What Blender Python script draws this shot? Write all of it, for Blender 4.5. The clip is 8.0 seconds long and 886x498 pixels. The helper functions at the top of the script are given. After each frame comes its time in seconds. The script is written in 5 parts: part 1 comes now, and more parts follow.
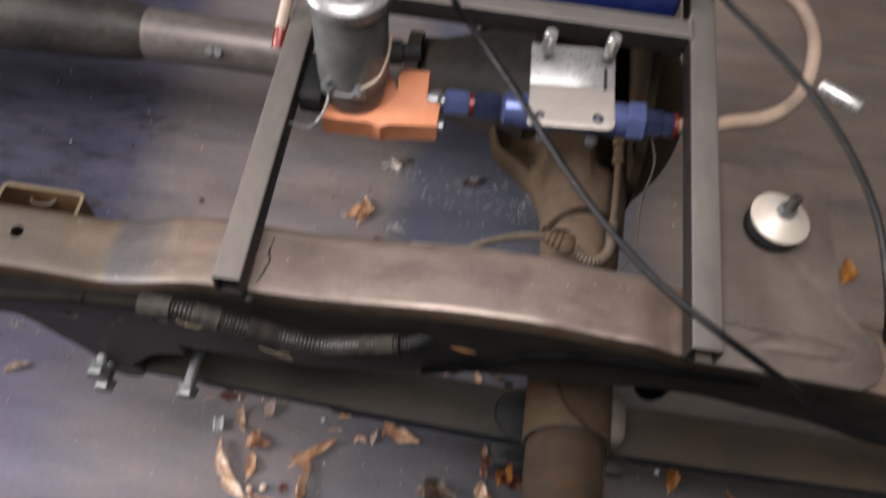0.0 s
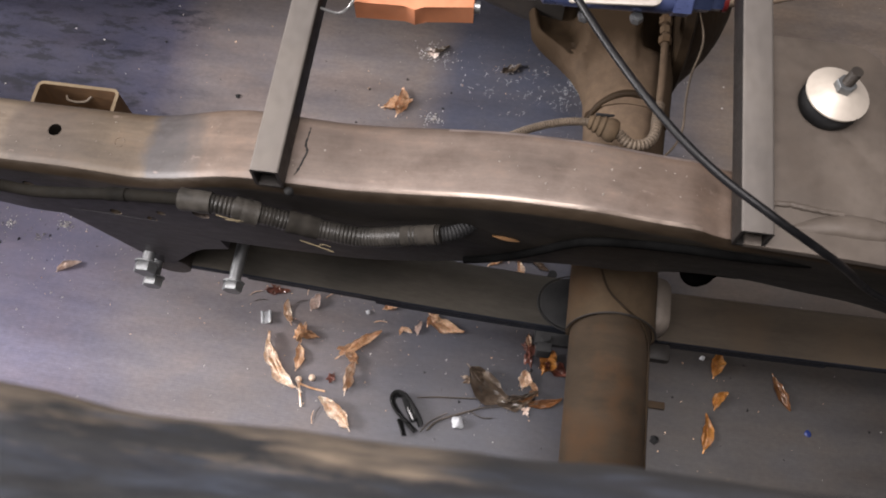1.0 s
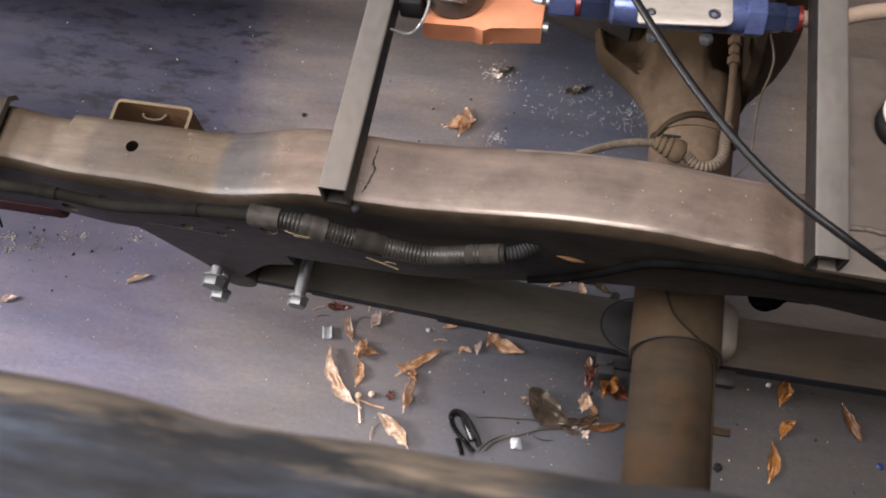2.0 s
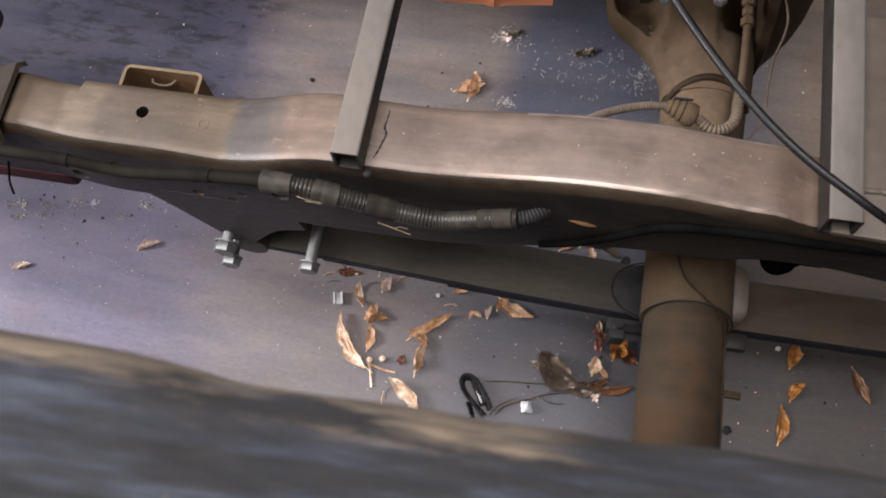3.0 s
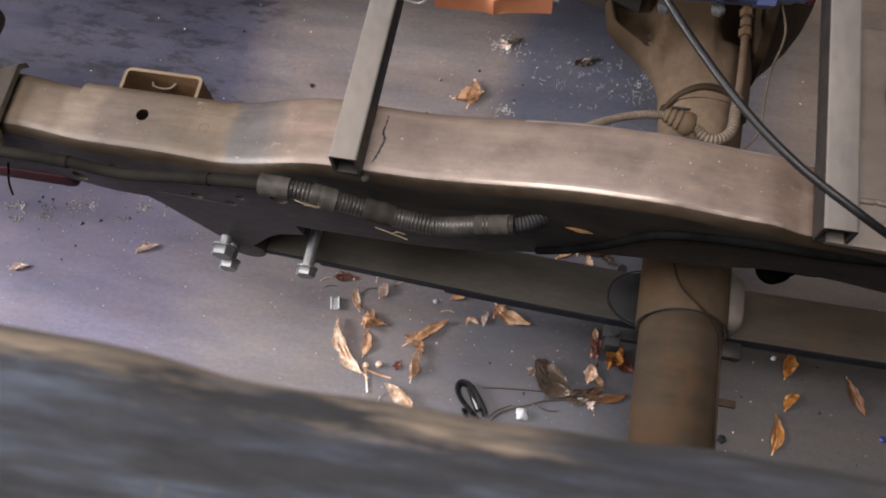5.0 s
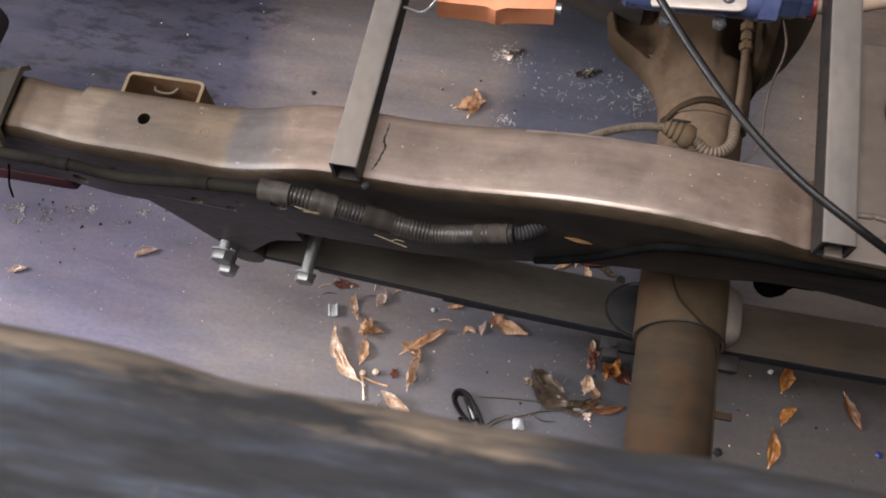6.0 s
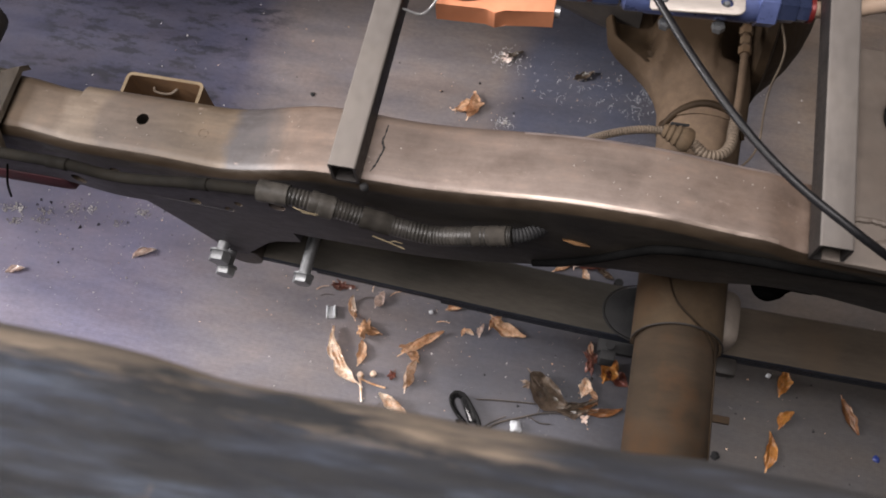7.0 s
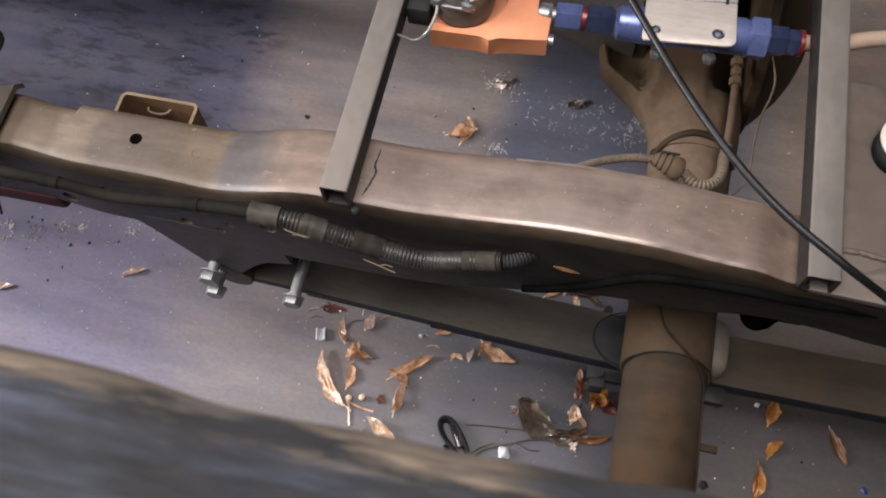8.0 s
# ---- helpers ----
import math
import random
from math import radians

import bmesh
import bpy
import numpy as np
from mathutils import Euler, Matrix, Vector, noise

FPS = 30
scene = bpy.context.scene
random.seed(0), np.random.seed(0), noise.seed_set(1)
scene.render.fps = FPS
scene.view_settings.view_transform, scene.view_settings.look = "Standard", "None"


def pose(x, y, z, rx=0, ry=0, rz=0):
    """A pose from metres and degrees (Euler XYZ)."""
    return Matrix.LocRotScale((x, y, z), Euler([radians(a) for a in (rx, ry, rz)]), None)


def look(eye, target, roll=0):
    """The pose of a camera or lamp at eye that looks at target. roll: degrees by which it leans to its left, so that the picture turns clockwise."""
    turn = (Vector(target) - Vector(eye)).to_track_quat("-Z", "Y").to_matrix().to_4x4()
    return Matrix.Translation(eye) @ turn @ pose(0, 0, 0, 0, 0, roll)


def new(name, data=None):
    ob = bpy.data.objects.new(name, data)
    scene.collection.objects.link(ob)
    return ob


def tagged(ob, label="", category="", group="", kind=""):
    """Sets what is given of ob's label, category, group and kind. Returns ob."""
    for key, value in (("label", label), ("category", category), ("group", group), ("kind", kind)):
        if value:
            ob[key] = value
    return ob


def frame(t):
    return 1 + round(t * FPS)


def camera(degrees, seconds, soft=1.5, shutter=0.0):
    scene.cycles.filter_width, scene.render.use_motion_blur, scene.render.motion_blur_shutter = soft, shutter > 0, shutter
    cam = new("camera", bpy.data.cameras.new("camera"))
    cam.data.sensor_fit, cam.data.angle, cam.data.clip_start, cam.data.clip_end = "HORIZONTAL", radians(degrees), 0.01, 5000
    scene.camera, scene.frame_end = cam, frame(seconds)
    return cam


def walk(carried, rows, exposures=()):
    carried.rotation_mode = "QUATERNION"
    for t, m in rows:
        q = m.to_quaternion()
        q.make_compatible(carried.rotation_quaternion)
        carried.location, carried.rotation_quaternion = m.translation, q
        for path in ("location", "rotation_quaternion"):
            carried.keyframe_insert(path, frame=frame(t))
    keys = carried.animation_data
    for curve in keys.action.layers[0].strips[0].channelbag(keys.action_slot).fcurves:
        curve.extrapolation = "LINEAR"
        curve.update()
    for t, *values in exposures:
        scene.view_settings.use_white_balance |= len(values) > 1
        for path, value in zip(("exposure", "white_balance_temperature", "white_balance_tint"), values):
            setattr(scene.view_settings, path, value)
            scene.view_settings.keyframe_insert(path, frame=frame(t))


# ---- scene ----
cam = camera(55.0, 8.0, soft=1.9, shutter=0.4)
PATH = [
    (0, (0.0061, 0.0077, 1.1875), (2.63, -60.81, 6.01)),
    (0.1, (0.0064, 0.0077, 1.1849), (3.42, -63.34, 5.39)),
    (0.2, (0.0066, 0.0078, 1.1822), (4.46, -64.82, 4.26)),
    (0.3, (0.0068, 0.0079, 1.1796), (5.28, -66.69, 2.82)),
    (0.5, (0.0073, 0.0080, 1.1744), (6.50, -67.92, 1.56)),
    (1, (0.0081, 0.0084, 1.1734), (8.44, -67.98, -0.55)),
    (1.5, (0.0021, 0.0070, 1.1751), (12.86, -66.78, -3.85)),
    (1.7, (0.0012, 0.0066, 1.1751), (16.40, -66.17, -6.75)),
    (2.8, (-0.0035, 0.0048, 1.1752), (19.76, -68.38, -10.47)),
    (3, (-0.0043, 0.0044, 1.1752), (19.90, -68.59, -10.39)),
    (3.5, (-0.0040, 0.0032, 1.1775), (19.48, -67.68, -9.86)),
    (4, (-0.0038, 0.0024, 1.1782), (19.29, -67.61, -9.38)),
    (4.5, (-0.0027, 0.0021, 1.1773), (19.16, -67.96, -9.12)),
    (4.7, (-0.0026, 0.0018, 1.1773), (19.30, -68.10, -9.26)),
    (5.8, (-0.0023, 0.0003, 1.1776), (19.08, -67.66, -8.33)),
    (6, (-0.0022, 0.0000, 1.1777), (18.87, -67.47, -7.92)),
    (6.5, (-0.0016, -0.0000, 1.1772), (19.23, -67.56, -8.03)),
    (7, (-0.0015, -0.0004, 1.1776), (18.59, -67.32, -7.37)),
    (7.5, (-0.0011, -0.0007, 1.1771), (17.80, -67.04, -6.27)),
    (8, (0.0000, 0.0000, 1.1791), (16.84, -65.79, -4.82)),
]


def aim(eye, turn):
    yaw, pitch, roll = turn
    return Matrix.Translation(eye) @ pose(0, 0, 0, 90 + pitch, 0, yaw) @ pose(0, 0, 0, 0, 0, roll)


walk(cam, [(t, aim(eye, turn)) for t, eye, turn in PATH], exposures=[(0.0, -0.25), (0.4, 0.0), (8.0, 0.0)])

cam.data.dof.use_dof = True
cam.data.dof.focus_distance, cam.data.dof.aperture_fstop = 0.95, 15.0

# ---- world and light: daylight through a roof light and a window ----
world = bpy.data.worlds.new("world")
scene.world = world
world.use_nodes = True
wn = world.node_tree.nodes
sky = wn.new("ShaderNodeTexSky")
sky.sky_type = "NISHITA"
sky.sun_disc = False
sky.sun_elevation, sky.sun_rotation = radians(40), radians(200)
wn["Background"].inputs["Strength"].default_value = 0.10
world.node_tree.links.new(sky.outputs["Color"], wn["Background"].inputs["Color"])


def opening_light(name, energy, color, sx, sy, eye, target):
    lamp = bpy.data.lights.new(name, "AREA")
    lamp.shape, lamp.size, lamp.size_y, lamp.energy, lamp.color = "RECTANGLE", sx, sy, energy, color
    new(name, lamp).matrix_world = look(eye, target)


opening_light("roof_light", 140.0, (1.0, 0.93, 0.92), 1.7, 1.4, (-0.25, -0.05, 2.76), (-0.25, -0.05, 0.0))
opening_light("window_light", 215.0, (1.0, 0.95, 0.95), 0.9, 0.9, (-2.97, 0.08, 1.65), (0.0, 0.25, 0.0))


# ---- materials ----
def ramp(nt, fac, stops):
    n = nt.nodes.new("ShaderNodeValToRGB")
    e = n.color_ramp.elements
    while len(e) < len(stops):
        e.new(0.5)
    for el, (p, c) in zip(e, stops):
        el.position, el.color = p, (*c, 1)
    nt.links.new(fac, n.inputs["Fac"])
    return n.outputs["Color"]


def noise_tex(nt, scale, detail=6, rough=0.6, stretch=(1, 1, 1), lift=0.0):
    tc = nt.nodes.new("ShaderNodeTexCoord")
    mp = nt.nodes.new("ShaderNodeMapping")
    mp.inputs["Scale"].default_value = stretch
    mp.inputs["Location"].default_value = (lift, lift * 0.7, lift * 0.3)
    nt.links.new(tc.outputs["Object"], mp.inputs["Vector"])
    n = nt.nodes.new("ShaderNodeTexNoise")
    n.inputs["Scale"].default_value, n.inputs["Detail"].default_value, n.inputs["Roughness"].default_value = scale, detail, rough
    nt.links.new(mp.outputs["Vector"], n.inputs["Vector"])
    return n.outputs["Fac"]


def mix(nt, fac, a, b, kind="MIX"):
    n = nt.nodes.new("ShaderNodeMix")
    n.data_type, n.blend_type = "RGBA", kind
    for key, value in (("Factor", fac), ("A", a), ("B", b)):
        socket = [s for s in n.inputs if s.name == key and (s.type == "VALUE" if key == "Factor" else s.type == "RGBA")][0]
        if isinstance(value, (int, float)):
            socket.default_value = value
        elif isinstance(value, tuple):
            socket.default_value = (*value, 1)
        else:
            nt.links.new(value, socket)
    return [s for s in n.outputs if s.type == "RGBA"][0]


def mapped(nt, fac, a, b, c, d):
    n = nt.nodes.new("ShaderNodeMapRange")
    for k, v in zip(("From Min", "From Max", "To Min", "To Max"), (a, b, c, d)):
        n.inputs[k].default_value = v
    nt.links.new(fac, n.inputs["Value"])
    return n.outputs["Result"]


def blend(nt, fac, a, b):
    n = nt.nodes.new("ShaderNodeMix")
    n.data_type = "FLOAT"
    for k, v in zip((0, 2, 3), (fac, a, b)):
        nt.links.new(v, n.inputs[k])
    return n.outputs[0]


def surface(name, dark, light, scale, rough=0.6, metal=0.0, bump=0.2, fine=6.0, stretch=(1, 1, 1), dust=None, dust_amount=0.5, speck=0.25, lift=0.0, even=1.0, tone=0.66):
    """A worn surface: two tones of one colour in large stains, fine grain, and dust in patches."""
    dark, light = tuple(c * tone for c in dark), tuple(c * tone for c in light)
    dust = tuple(c * tone for c in dust) if dust else None
    m = bpy.data.materials.new(name)
    m.use_nodes = True
    nt = m.node_tree
    bsdf = nt.nodes["Principled BSDF"]
    big = noise_tex(nt, scale, 5, 0.6, stretch, lift)
    small = noise_tex(nt, scale * fine, 8, 0.7, stretch, lift + 3)
    col = ramp(nt, big, [(0.36, dark), (0.64, light)])
    grain = ramp(nt, small, [(0.3, (1 - speck,) * 3), (0.7, (1 + speck * 0.5,) * 3)])
    col = mix(nt, 1.0, col, grain, "MULTIPLY")
    if dust:
        patch = noise_tex(nt, scale * 0.55, 7, 0.65, (1, 1, 1), lift + 7)
        col = mix(nt, mapped(nt, patch, 0.62 - 0.3 * dust_amount, 0.78 - 0.3 * dust_amount, 0.0, 0.85), col, dust)
    nt.links.new(col, bsdf.inputs["Base Color"])
    nt.links.new(mapped(nt, small, 0.3, 0.7, max(0.05, rough - 0.1 * even), min(1, rough + 0.12 * even)), bsdf.inputs["Roughness"])
    bsdf.inputs["Metallic"].default_value = metal
    b = nt.nodes.new("ShaderNodeBump")
    b.inputs["Strength"].default_value, b.inputs["Distance"].default_value = bump, 0.002
    nt.links.new(small, b.inputs["Height"])
    nt.links.new(b.outputs["Normal"], bsdf.inputs["Normal"])
    return m


def leaf_surface(name, a, b, c):
    m = surface(name, a, b, 75, 0.34, 0, 0.22, 5, (1, 1, 1), None, 0.5, 0.45, tone=1.0)
    nt = m.node_tree
    bsdf = nt.nodes["Principled BSDF"]
    info = nt.nodes.new("ShaderNodeObjectInfo")
    tint = ramp(nt, info.outputs["Random"], [(0.0, (0.82, 0.76, 0.7)), (0.5, (1.0, 1.0, 1.0)), (1.0, c)])
    old = bsdf.inputs["Base Color"].links[0].from_socket
    nt.links.new(mix(nt, 1.0, old, tint, "MULTIPLY"), bsdf.inputs["Base Color"])
    bsdf.inputs["Coat Weight"].default_value, bsdf.inputs["Coat Roughness"].default_value = 0.8, 0.20
    return m


def duller(m, level):
    m.node_tree.nodes["Principled BSDF"].inputs["Specular IOR Level"].default_value = level
    return m


STEEL = surface("dusty_bare_steel", (0.096, 0.0750, 0.0620), (0.164, 0.130, 0.110), 7, 0.52, 0.15, 0.07, 14, (0.3, 2.2, 1), (0.165, 0.128, 0.104), 0.40, 0.10, 0.0, 0.3)
st = STEEL.node_tree
st_tc = st.nodes.new("ShaderNodeTexCoord")
st_sep = st.nodes.new("ShaderNodeSeparateXYZ")
st.links.new(st_tc.outputs["Object"], st_sep.inputs["Vector"])
st_w = st.nodes.new("ShaderNodeMath")
st_w.operation = "MULTIPLY_ADD"
st_w.inputs[1].default_value = 0.045
st.links.new(noise_tex(st, 22, 5, 0.6), st_w.inputs[0])
st.links.new(st_sep.outputs["X"], st_w.inputs[2])
st_in = st.nodes["Principled BSDF"].inputs["Base Color"]
# a band of old blue-grey primer in tan overspray; past it the colour is lifted to make up for a dim slope
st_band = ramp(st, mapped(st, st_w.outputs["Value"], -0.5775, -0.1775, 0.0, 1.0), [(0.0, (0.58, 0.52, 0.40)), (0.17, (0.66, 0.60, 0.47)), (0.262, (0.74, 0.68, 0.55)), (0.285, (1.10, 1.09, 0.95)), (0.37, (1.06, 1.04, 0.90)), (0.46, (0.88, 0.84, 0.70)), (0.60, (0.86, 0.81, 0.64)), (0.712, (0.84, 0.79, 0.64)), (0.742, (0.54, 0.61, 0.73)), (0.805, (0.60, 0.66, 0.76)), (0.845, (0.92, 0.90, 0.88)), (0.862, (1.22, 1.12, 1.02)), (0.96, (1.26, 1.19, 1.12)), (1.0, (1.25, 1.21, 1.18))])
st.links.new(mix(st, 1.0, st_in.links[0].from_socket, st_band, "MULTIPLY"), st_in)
# an oval of greyer paint round the drilled hole, its edge fading along the rail
st_far = st.nodes.new("ShaderNodeVectorMath")
st_far.operation = "DISTANCE"
st_far.inputs[1].default_value = (-0.402, 0.347, 0.486)
st.links.new(st_tc.outputs["Object"], st_far.inputs[0])
st_oval = mix(st, 1.0, ramp(st, mapped(st, st_far.outputs["Value"], 0.045, 0.053, 0.0, 1.0), [(0.0, (1.0, 1.0, 1.0)), (1.0, (0.0, 0.0, 0.0))]), mapped(st, st_sep.outputs["X"], -0.39, -0.345, 1.0, 0.0), "MULTIPLY")
st.links.new(mix(st, st_oval, st_in.links[0].from_socket, mix(st, 1.0, st_in.links[0].from_socket, (0.74, 0.745, 0.80), "MULTIPLY")), st_in)
# drawn grain along the rail, blotches of handling and pale rubbed spots
st_grain = ramp(st, noise_tex(st, 70, 5, 0.7, (0.09, 3.0, 3.0), 2.0), [(0.3, (0.92, 0.915, 0.91)), (0.7, (1.07, 1.07, 1.07))])
st.links.new(mix(st, 1.0, st_in.links[0].from_socket, st_grain, "MULTIPLY"), st_in)
st_blot = ramp(st, noise_tex(st, 24, 8, 0.72, (0.8, 1.2, 1), 6.0), [(0.34, (0.72, 0.68, 0.65)), (0.52, (1.0, 1.0, 1.0)), (0.68, (1.28, 1.21, 1.16))])
st.links.new(mix(st, 1.0, st_in.links[0].from_socket, st_blot, "MULTIPLY"), st_in)
st_end = ramp(st, mapped(st, st_w.outputs["Value"], 0.13, 0.225, 0.0, 1.0), [(0.0, (1.0, 1.0, 1.0)), (0.55, (1.04, 1.0, 0.97)), (1.0, (1.0, 0.94, 0.88))])
st.links.new(mix(st, 1.0, st_in.links[0].from_socket, st_end, "MULTIPLY"), st_in)
st_rub = mapped(st, noise_tex(st, 55, 6, 0.75, (0.7, 1.3, 1), 11.0), 0.63, 0.70, 0.0, 0.5)
st.links.new(mix(st, st_rub, st_in.links[0].from_socket, (0.20, 0.155, 0.13)), st_in)
TAN = surface("tan_primer", (0.135, 0.096, 0.052), (0.215, 0.155, 0.086), 14, 0.55, 0.1, 0.2, 8, (1, 1, 1), (0.12, 0.075, 0.03), 0.3)
PLATE = surface("dusty_plate", (0.090, 0.074, 0.062), (0.130, 0.108, 0.090), 9, 0.5, 0.1, 0.12, 10, (1, 1, 1), (0.124, 0.098, 0.078), 0.4, 0.15)
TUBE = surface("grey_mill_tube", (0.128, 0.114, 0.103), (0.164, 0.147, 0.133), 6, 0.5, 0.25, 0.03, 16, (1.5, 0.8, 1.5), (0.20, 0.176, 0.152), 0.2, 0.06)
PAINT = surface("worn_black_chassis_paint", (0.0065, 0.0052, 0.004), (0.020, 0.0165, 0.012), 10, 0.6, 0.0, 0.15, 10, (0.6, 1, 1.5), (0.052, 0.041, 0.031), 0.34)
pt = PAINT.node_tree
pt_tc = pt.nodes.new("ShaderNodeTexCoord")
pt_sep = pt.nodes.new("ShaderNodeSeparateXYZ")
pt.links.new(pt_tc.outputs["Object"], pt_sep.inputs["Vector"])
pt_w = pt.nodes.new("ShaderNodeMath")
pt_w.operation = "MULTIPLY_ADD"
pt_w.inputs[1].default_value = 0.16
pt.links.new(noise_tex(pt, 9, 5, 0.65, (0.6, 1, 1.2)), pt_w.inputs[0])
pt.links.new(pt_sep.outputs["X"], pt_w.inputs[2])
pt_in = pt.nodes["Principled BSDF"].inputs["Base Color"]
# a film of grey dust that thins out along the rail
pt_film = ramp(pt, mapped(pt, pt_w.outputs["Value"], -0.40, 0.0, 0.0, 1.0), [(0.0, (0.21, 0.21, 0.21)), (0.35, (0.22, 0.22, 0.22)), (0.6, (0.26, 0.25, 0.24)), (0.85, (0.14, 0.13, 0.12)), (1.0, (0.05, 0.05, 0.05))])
# kept off the top of the face, which stays dark for the lip's shade
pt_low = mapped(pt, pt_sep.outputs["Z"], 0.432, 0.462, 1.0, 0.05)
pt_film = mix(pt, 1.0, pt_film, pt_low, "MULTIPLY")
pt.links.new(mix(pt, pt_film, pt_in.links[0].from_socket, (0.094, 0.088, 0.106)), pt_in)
RUST = surface("rusty_inside", (0.100, 0.046, 0.013), (0.18, 0.088, 0.028), 18, 0.8, 0.05, 0.2, 8)
LIP = surface("rusty_shaded_lip", (0.018, 0.012, 0.0072), (0.048, 0.034, 0.022), 14, 0.42, 0.2, 0.1, 8, (0.4, 1.5, 1))
BLACK = surface("dull_black_sleeve", (0.003, 0.003, 0.003), (0.007, 0.007, 0.007), 20, 0.7, 0, 0.1)
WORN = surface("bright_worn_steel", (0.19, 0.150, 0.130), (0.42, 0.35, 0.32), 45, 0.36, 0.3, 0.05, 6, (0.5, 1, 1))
HIGHLIT = surface("highlit_steel_edge", (0.13, 0.098, 0.078), (0.36, 0.29, 0.24), 40, 0.34, 0.4, 0.04, 8, (0.3, 1, 1), None, 0.5, 0.2)
TUBE_SHADE = surface("shaded_tube_steel", (0.016, 0.014, 0.013), (0.032, 0.027, 0.024), 20, 0.5, 0.3, 0.1, 8)
DARK = surface("oily_dark_steel", (0.028, 0.025, 0.023), (0.06, 0.052, 0.045), 12, 0.5, 0.2, 0.2, 8, (1, 1, 1), (0.085, 0.065, 0.05), 0.3)
SPRING = surface("spring_steel", (0.052, 0.041, 0.030), (0.090, 0.071, 0.052), 9, 0.48, 0.15, 0.12, 14, (0.6, 2.5, 1), (0.092, 0.066, 0.043), 0.5, 0.2)
AXLE = surface("rusty_dusty_axle", (0.036, 0.0245, 0.0145), (0.056, 0.039, 0.0245), 11, 0.95, 0.05, 0.25, 10, (0.5, 2.4, 1), (0.072, 0.036, 0.015), 0.3, 0.25)
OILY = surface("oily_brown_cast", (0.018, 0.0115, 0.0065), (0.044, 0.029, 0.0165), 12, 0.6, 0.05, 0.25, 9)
HOLLOW = surface("shaded_oily_casting", (0.020, 0.0125, 0.0065), (0.046, 0.030, 0.017), 12, 0.6, 0.05, 0.25, 9)
HOUSING = surface("dusty_housing", (0.096, 0.066, 0.043), (0.154, 0.109, 0.074), 8, 0.85, 0.05, 0.25, 10, (1, 1, 1), (0.05, 0.038, 0.028), 0.3, 0.25)
OLIVE = surface("olive_dusty_steel", (0.044, 0.031, 0.018), (0.110, 0.082, 0.052), 10, 0.75, 0.1, 0.2, 8)
SADDLE = surface("rusty_saddle", (0.072, 0.049, 0.028), (0.112, 0.078, 0.047), 12, 0.9, 0.05, 0.2, 9, (1, 1, 1), (0.09, 0.05, 0.024), 0.3, 0.25)
NAVY_EDGE = surface("blue_black_spring_edge", (0.009, 0.011, 0.017), (0.020, 0.024, 0.034), 12, 0.55, 0.1, 0.1, 8)
SPRING_OLIVE = surface("olive_spring_steel", (0.042, 0.038, 0.031), (0.078, 0.069, 0.056), 9, 0.5, 0.15, 0.1, 14, (0.6, 2.5, 1))
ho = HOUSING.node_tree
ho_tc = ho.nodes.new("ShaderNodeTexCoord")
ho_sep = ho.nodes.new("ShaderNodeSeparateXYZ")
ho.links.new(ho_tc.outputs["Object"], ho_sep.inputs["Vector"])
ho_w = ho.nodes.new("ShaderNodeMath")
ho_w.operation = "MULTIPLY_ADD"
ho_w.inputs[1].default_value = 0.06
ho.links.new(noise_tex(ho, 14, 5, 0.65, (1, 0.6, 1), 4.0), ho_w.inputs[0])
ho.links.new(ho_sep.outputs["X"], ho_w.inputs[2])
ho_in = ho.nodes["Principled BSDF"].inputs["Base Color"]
# the casting's sides darkened: old oil, and the shade of their slope put into the colour
ho_dark = ramp(ho, mapped(ho, ho_w.outputs["Value"], 0.05, 0.29, 0.0, 1.0), [(0.0, (0.75, 0.75, 0.75)), (0.2, (0.0, 0.0, 0.0)), (0.68, (0.0, 0.0, 0.0)), (0.80, (0.8, 0.8, 0.8))])
ho.links.new(mix(ho, ho_dark, ho_in.links[0].from_socket, (0.045, 0.030, 0.017)), ho_in)
# oil crept up from the filler in tongues; this dark also stands for the pump's shade
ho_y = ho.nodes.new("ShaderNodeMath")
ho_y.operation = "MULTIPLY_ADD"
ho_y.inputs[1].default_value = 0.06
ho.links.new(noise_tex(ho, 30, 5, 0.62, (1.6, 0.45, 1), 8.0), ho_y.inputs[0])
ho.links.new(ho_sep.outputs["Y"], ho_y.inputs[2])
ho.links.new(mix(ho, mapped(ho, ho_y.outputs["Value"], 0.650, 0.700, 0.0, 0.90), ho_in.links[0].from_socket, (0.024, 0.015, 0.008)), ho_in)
PALE = surface("pale_dusty_cast", (0.15, 0.122, 0.10), (0.20, 0.168, 0.14), 16, 0.65, 0.05, 0.15, 8)
ZINC = surface("zinc_bolt", (0.25, 0.26, 0.265), (0.40, 0.41, 0.415), 40, 0.46, 0.85, 0.04, 6, (1, 1, 1), None, 0.5, 0.12)
CHROME = surface("bright_aluminium", (0.60, 0.59, 0.57), (0.78, 0.77, 0.75), 30, 0.28, 0.7, 0.05, 8, (1, 1, 1), None, 0.5, 0.12)
BRUSHED = surface("brushed_sheet", (0.62, 0.56, 0.50), (0.76, 0.69, 0.62), 20, 0.36, 0.45, 0.05, 8, (1, 6, 1), None, 0.5, 0.12)
CONDUIT = surface("dusty_black_conduit", (0.016, 0.0150, 0.0132), (0.042, 0.038, 0.033), 25, 0.40, 0, 0.15, 6)
TAPE = surface("grey_tape", (0.026, 0.024, 0.021), (0.066, 0.060, 0.052), 30, 0.45, 0, 0.25, 6)
SLEEVE = surface("dusty_brown_sleeve", (0.0050, 0.0043, 0.0031), (0.0125, 0.0105, 0.0076), 20, 0.85, 0, 0.15, 6)
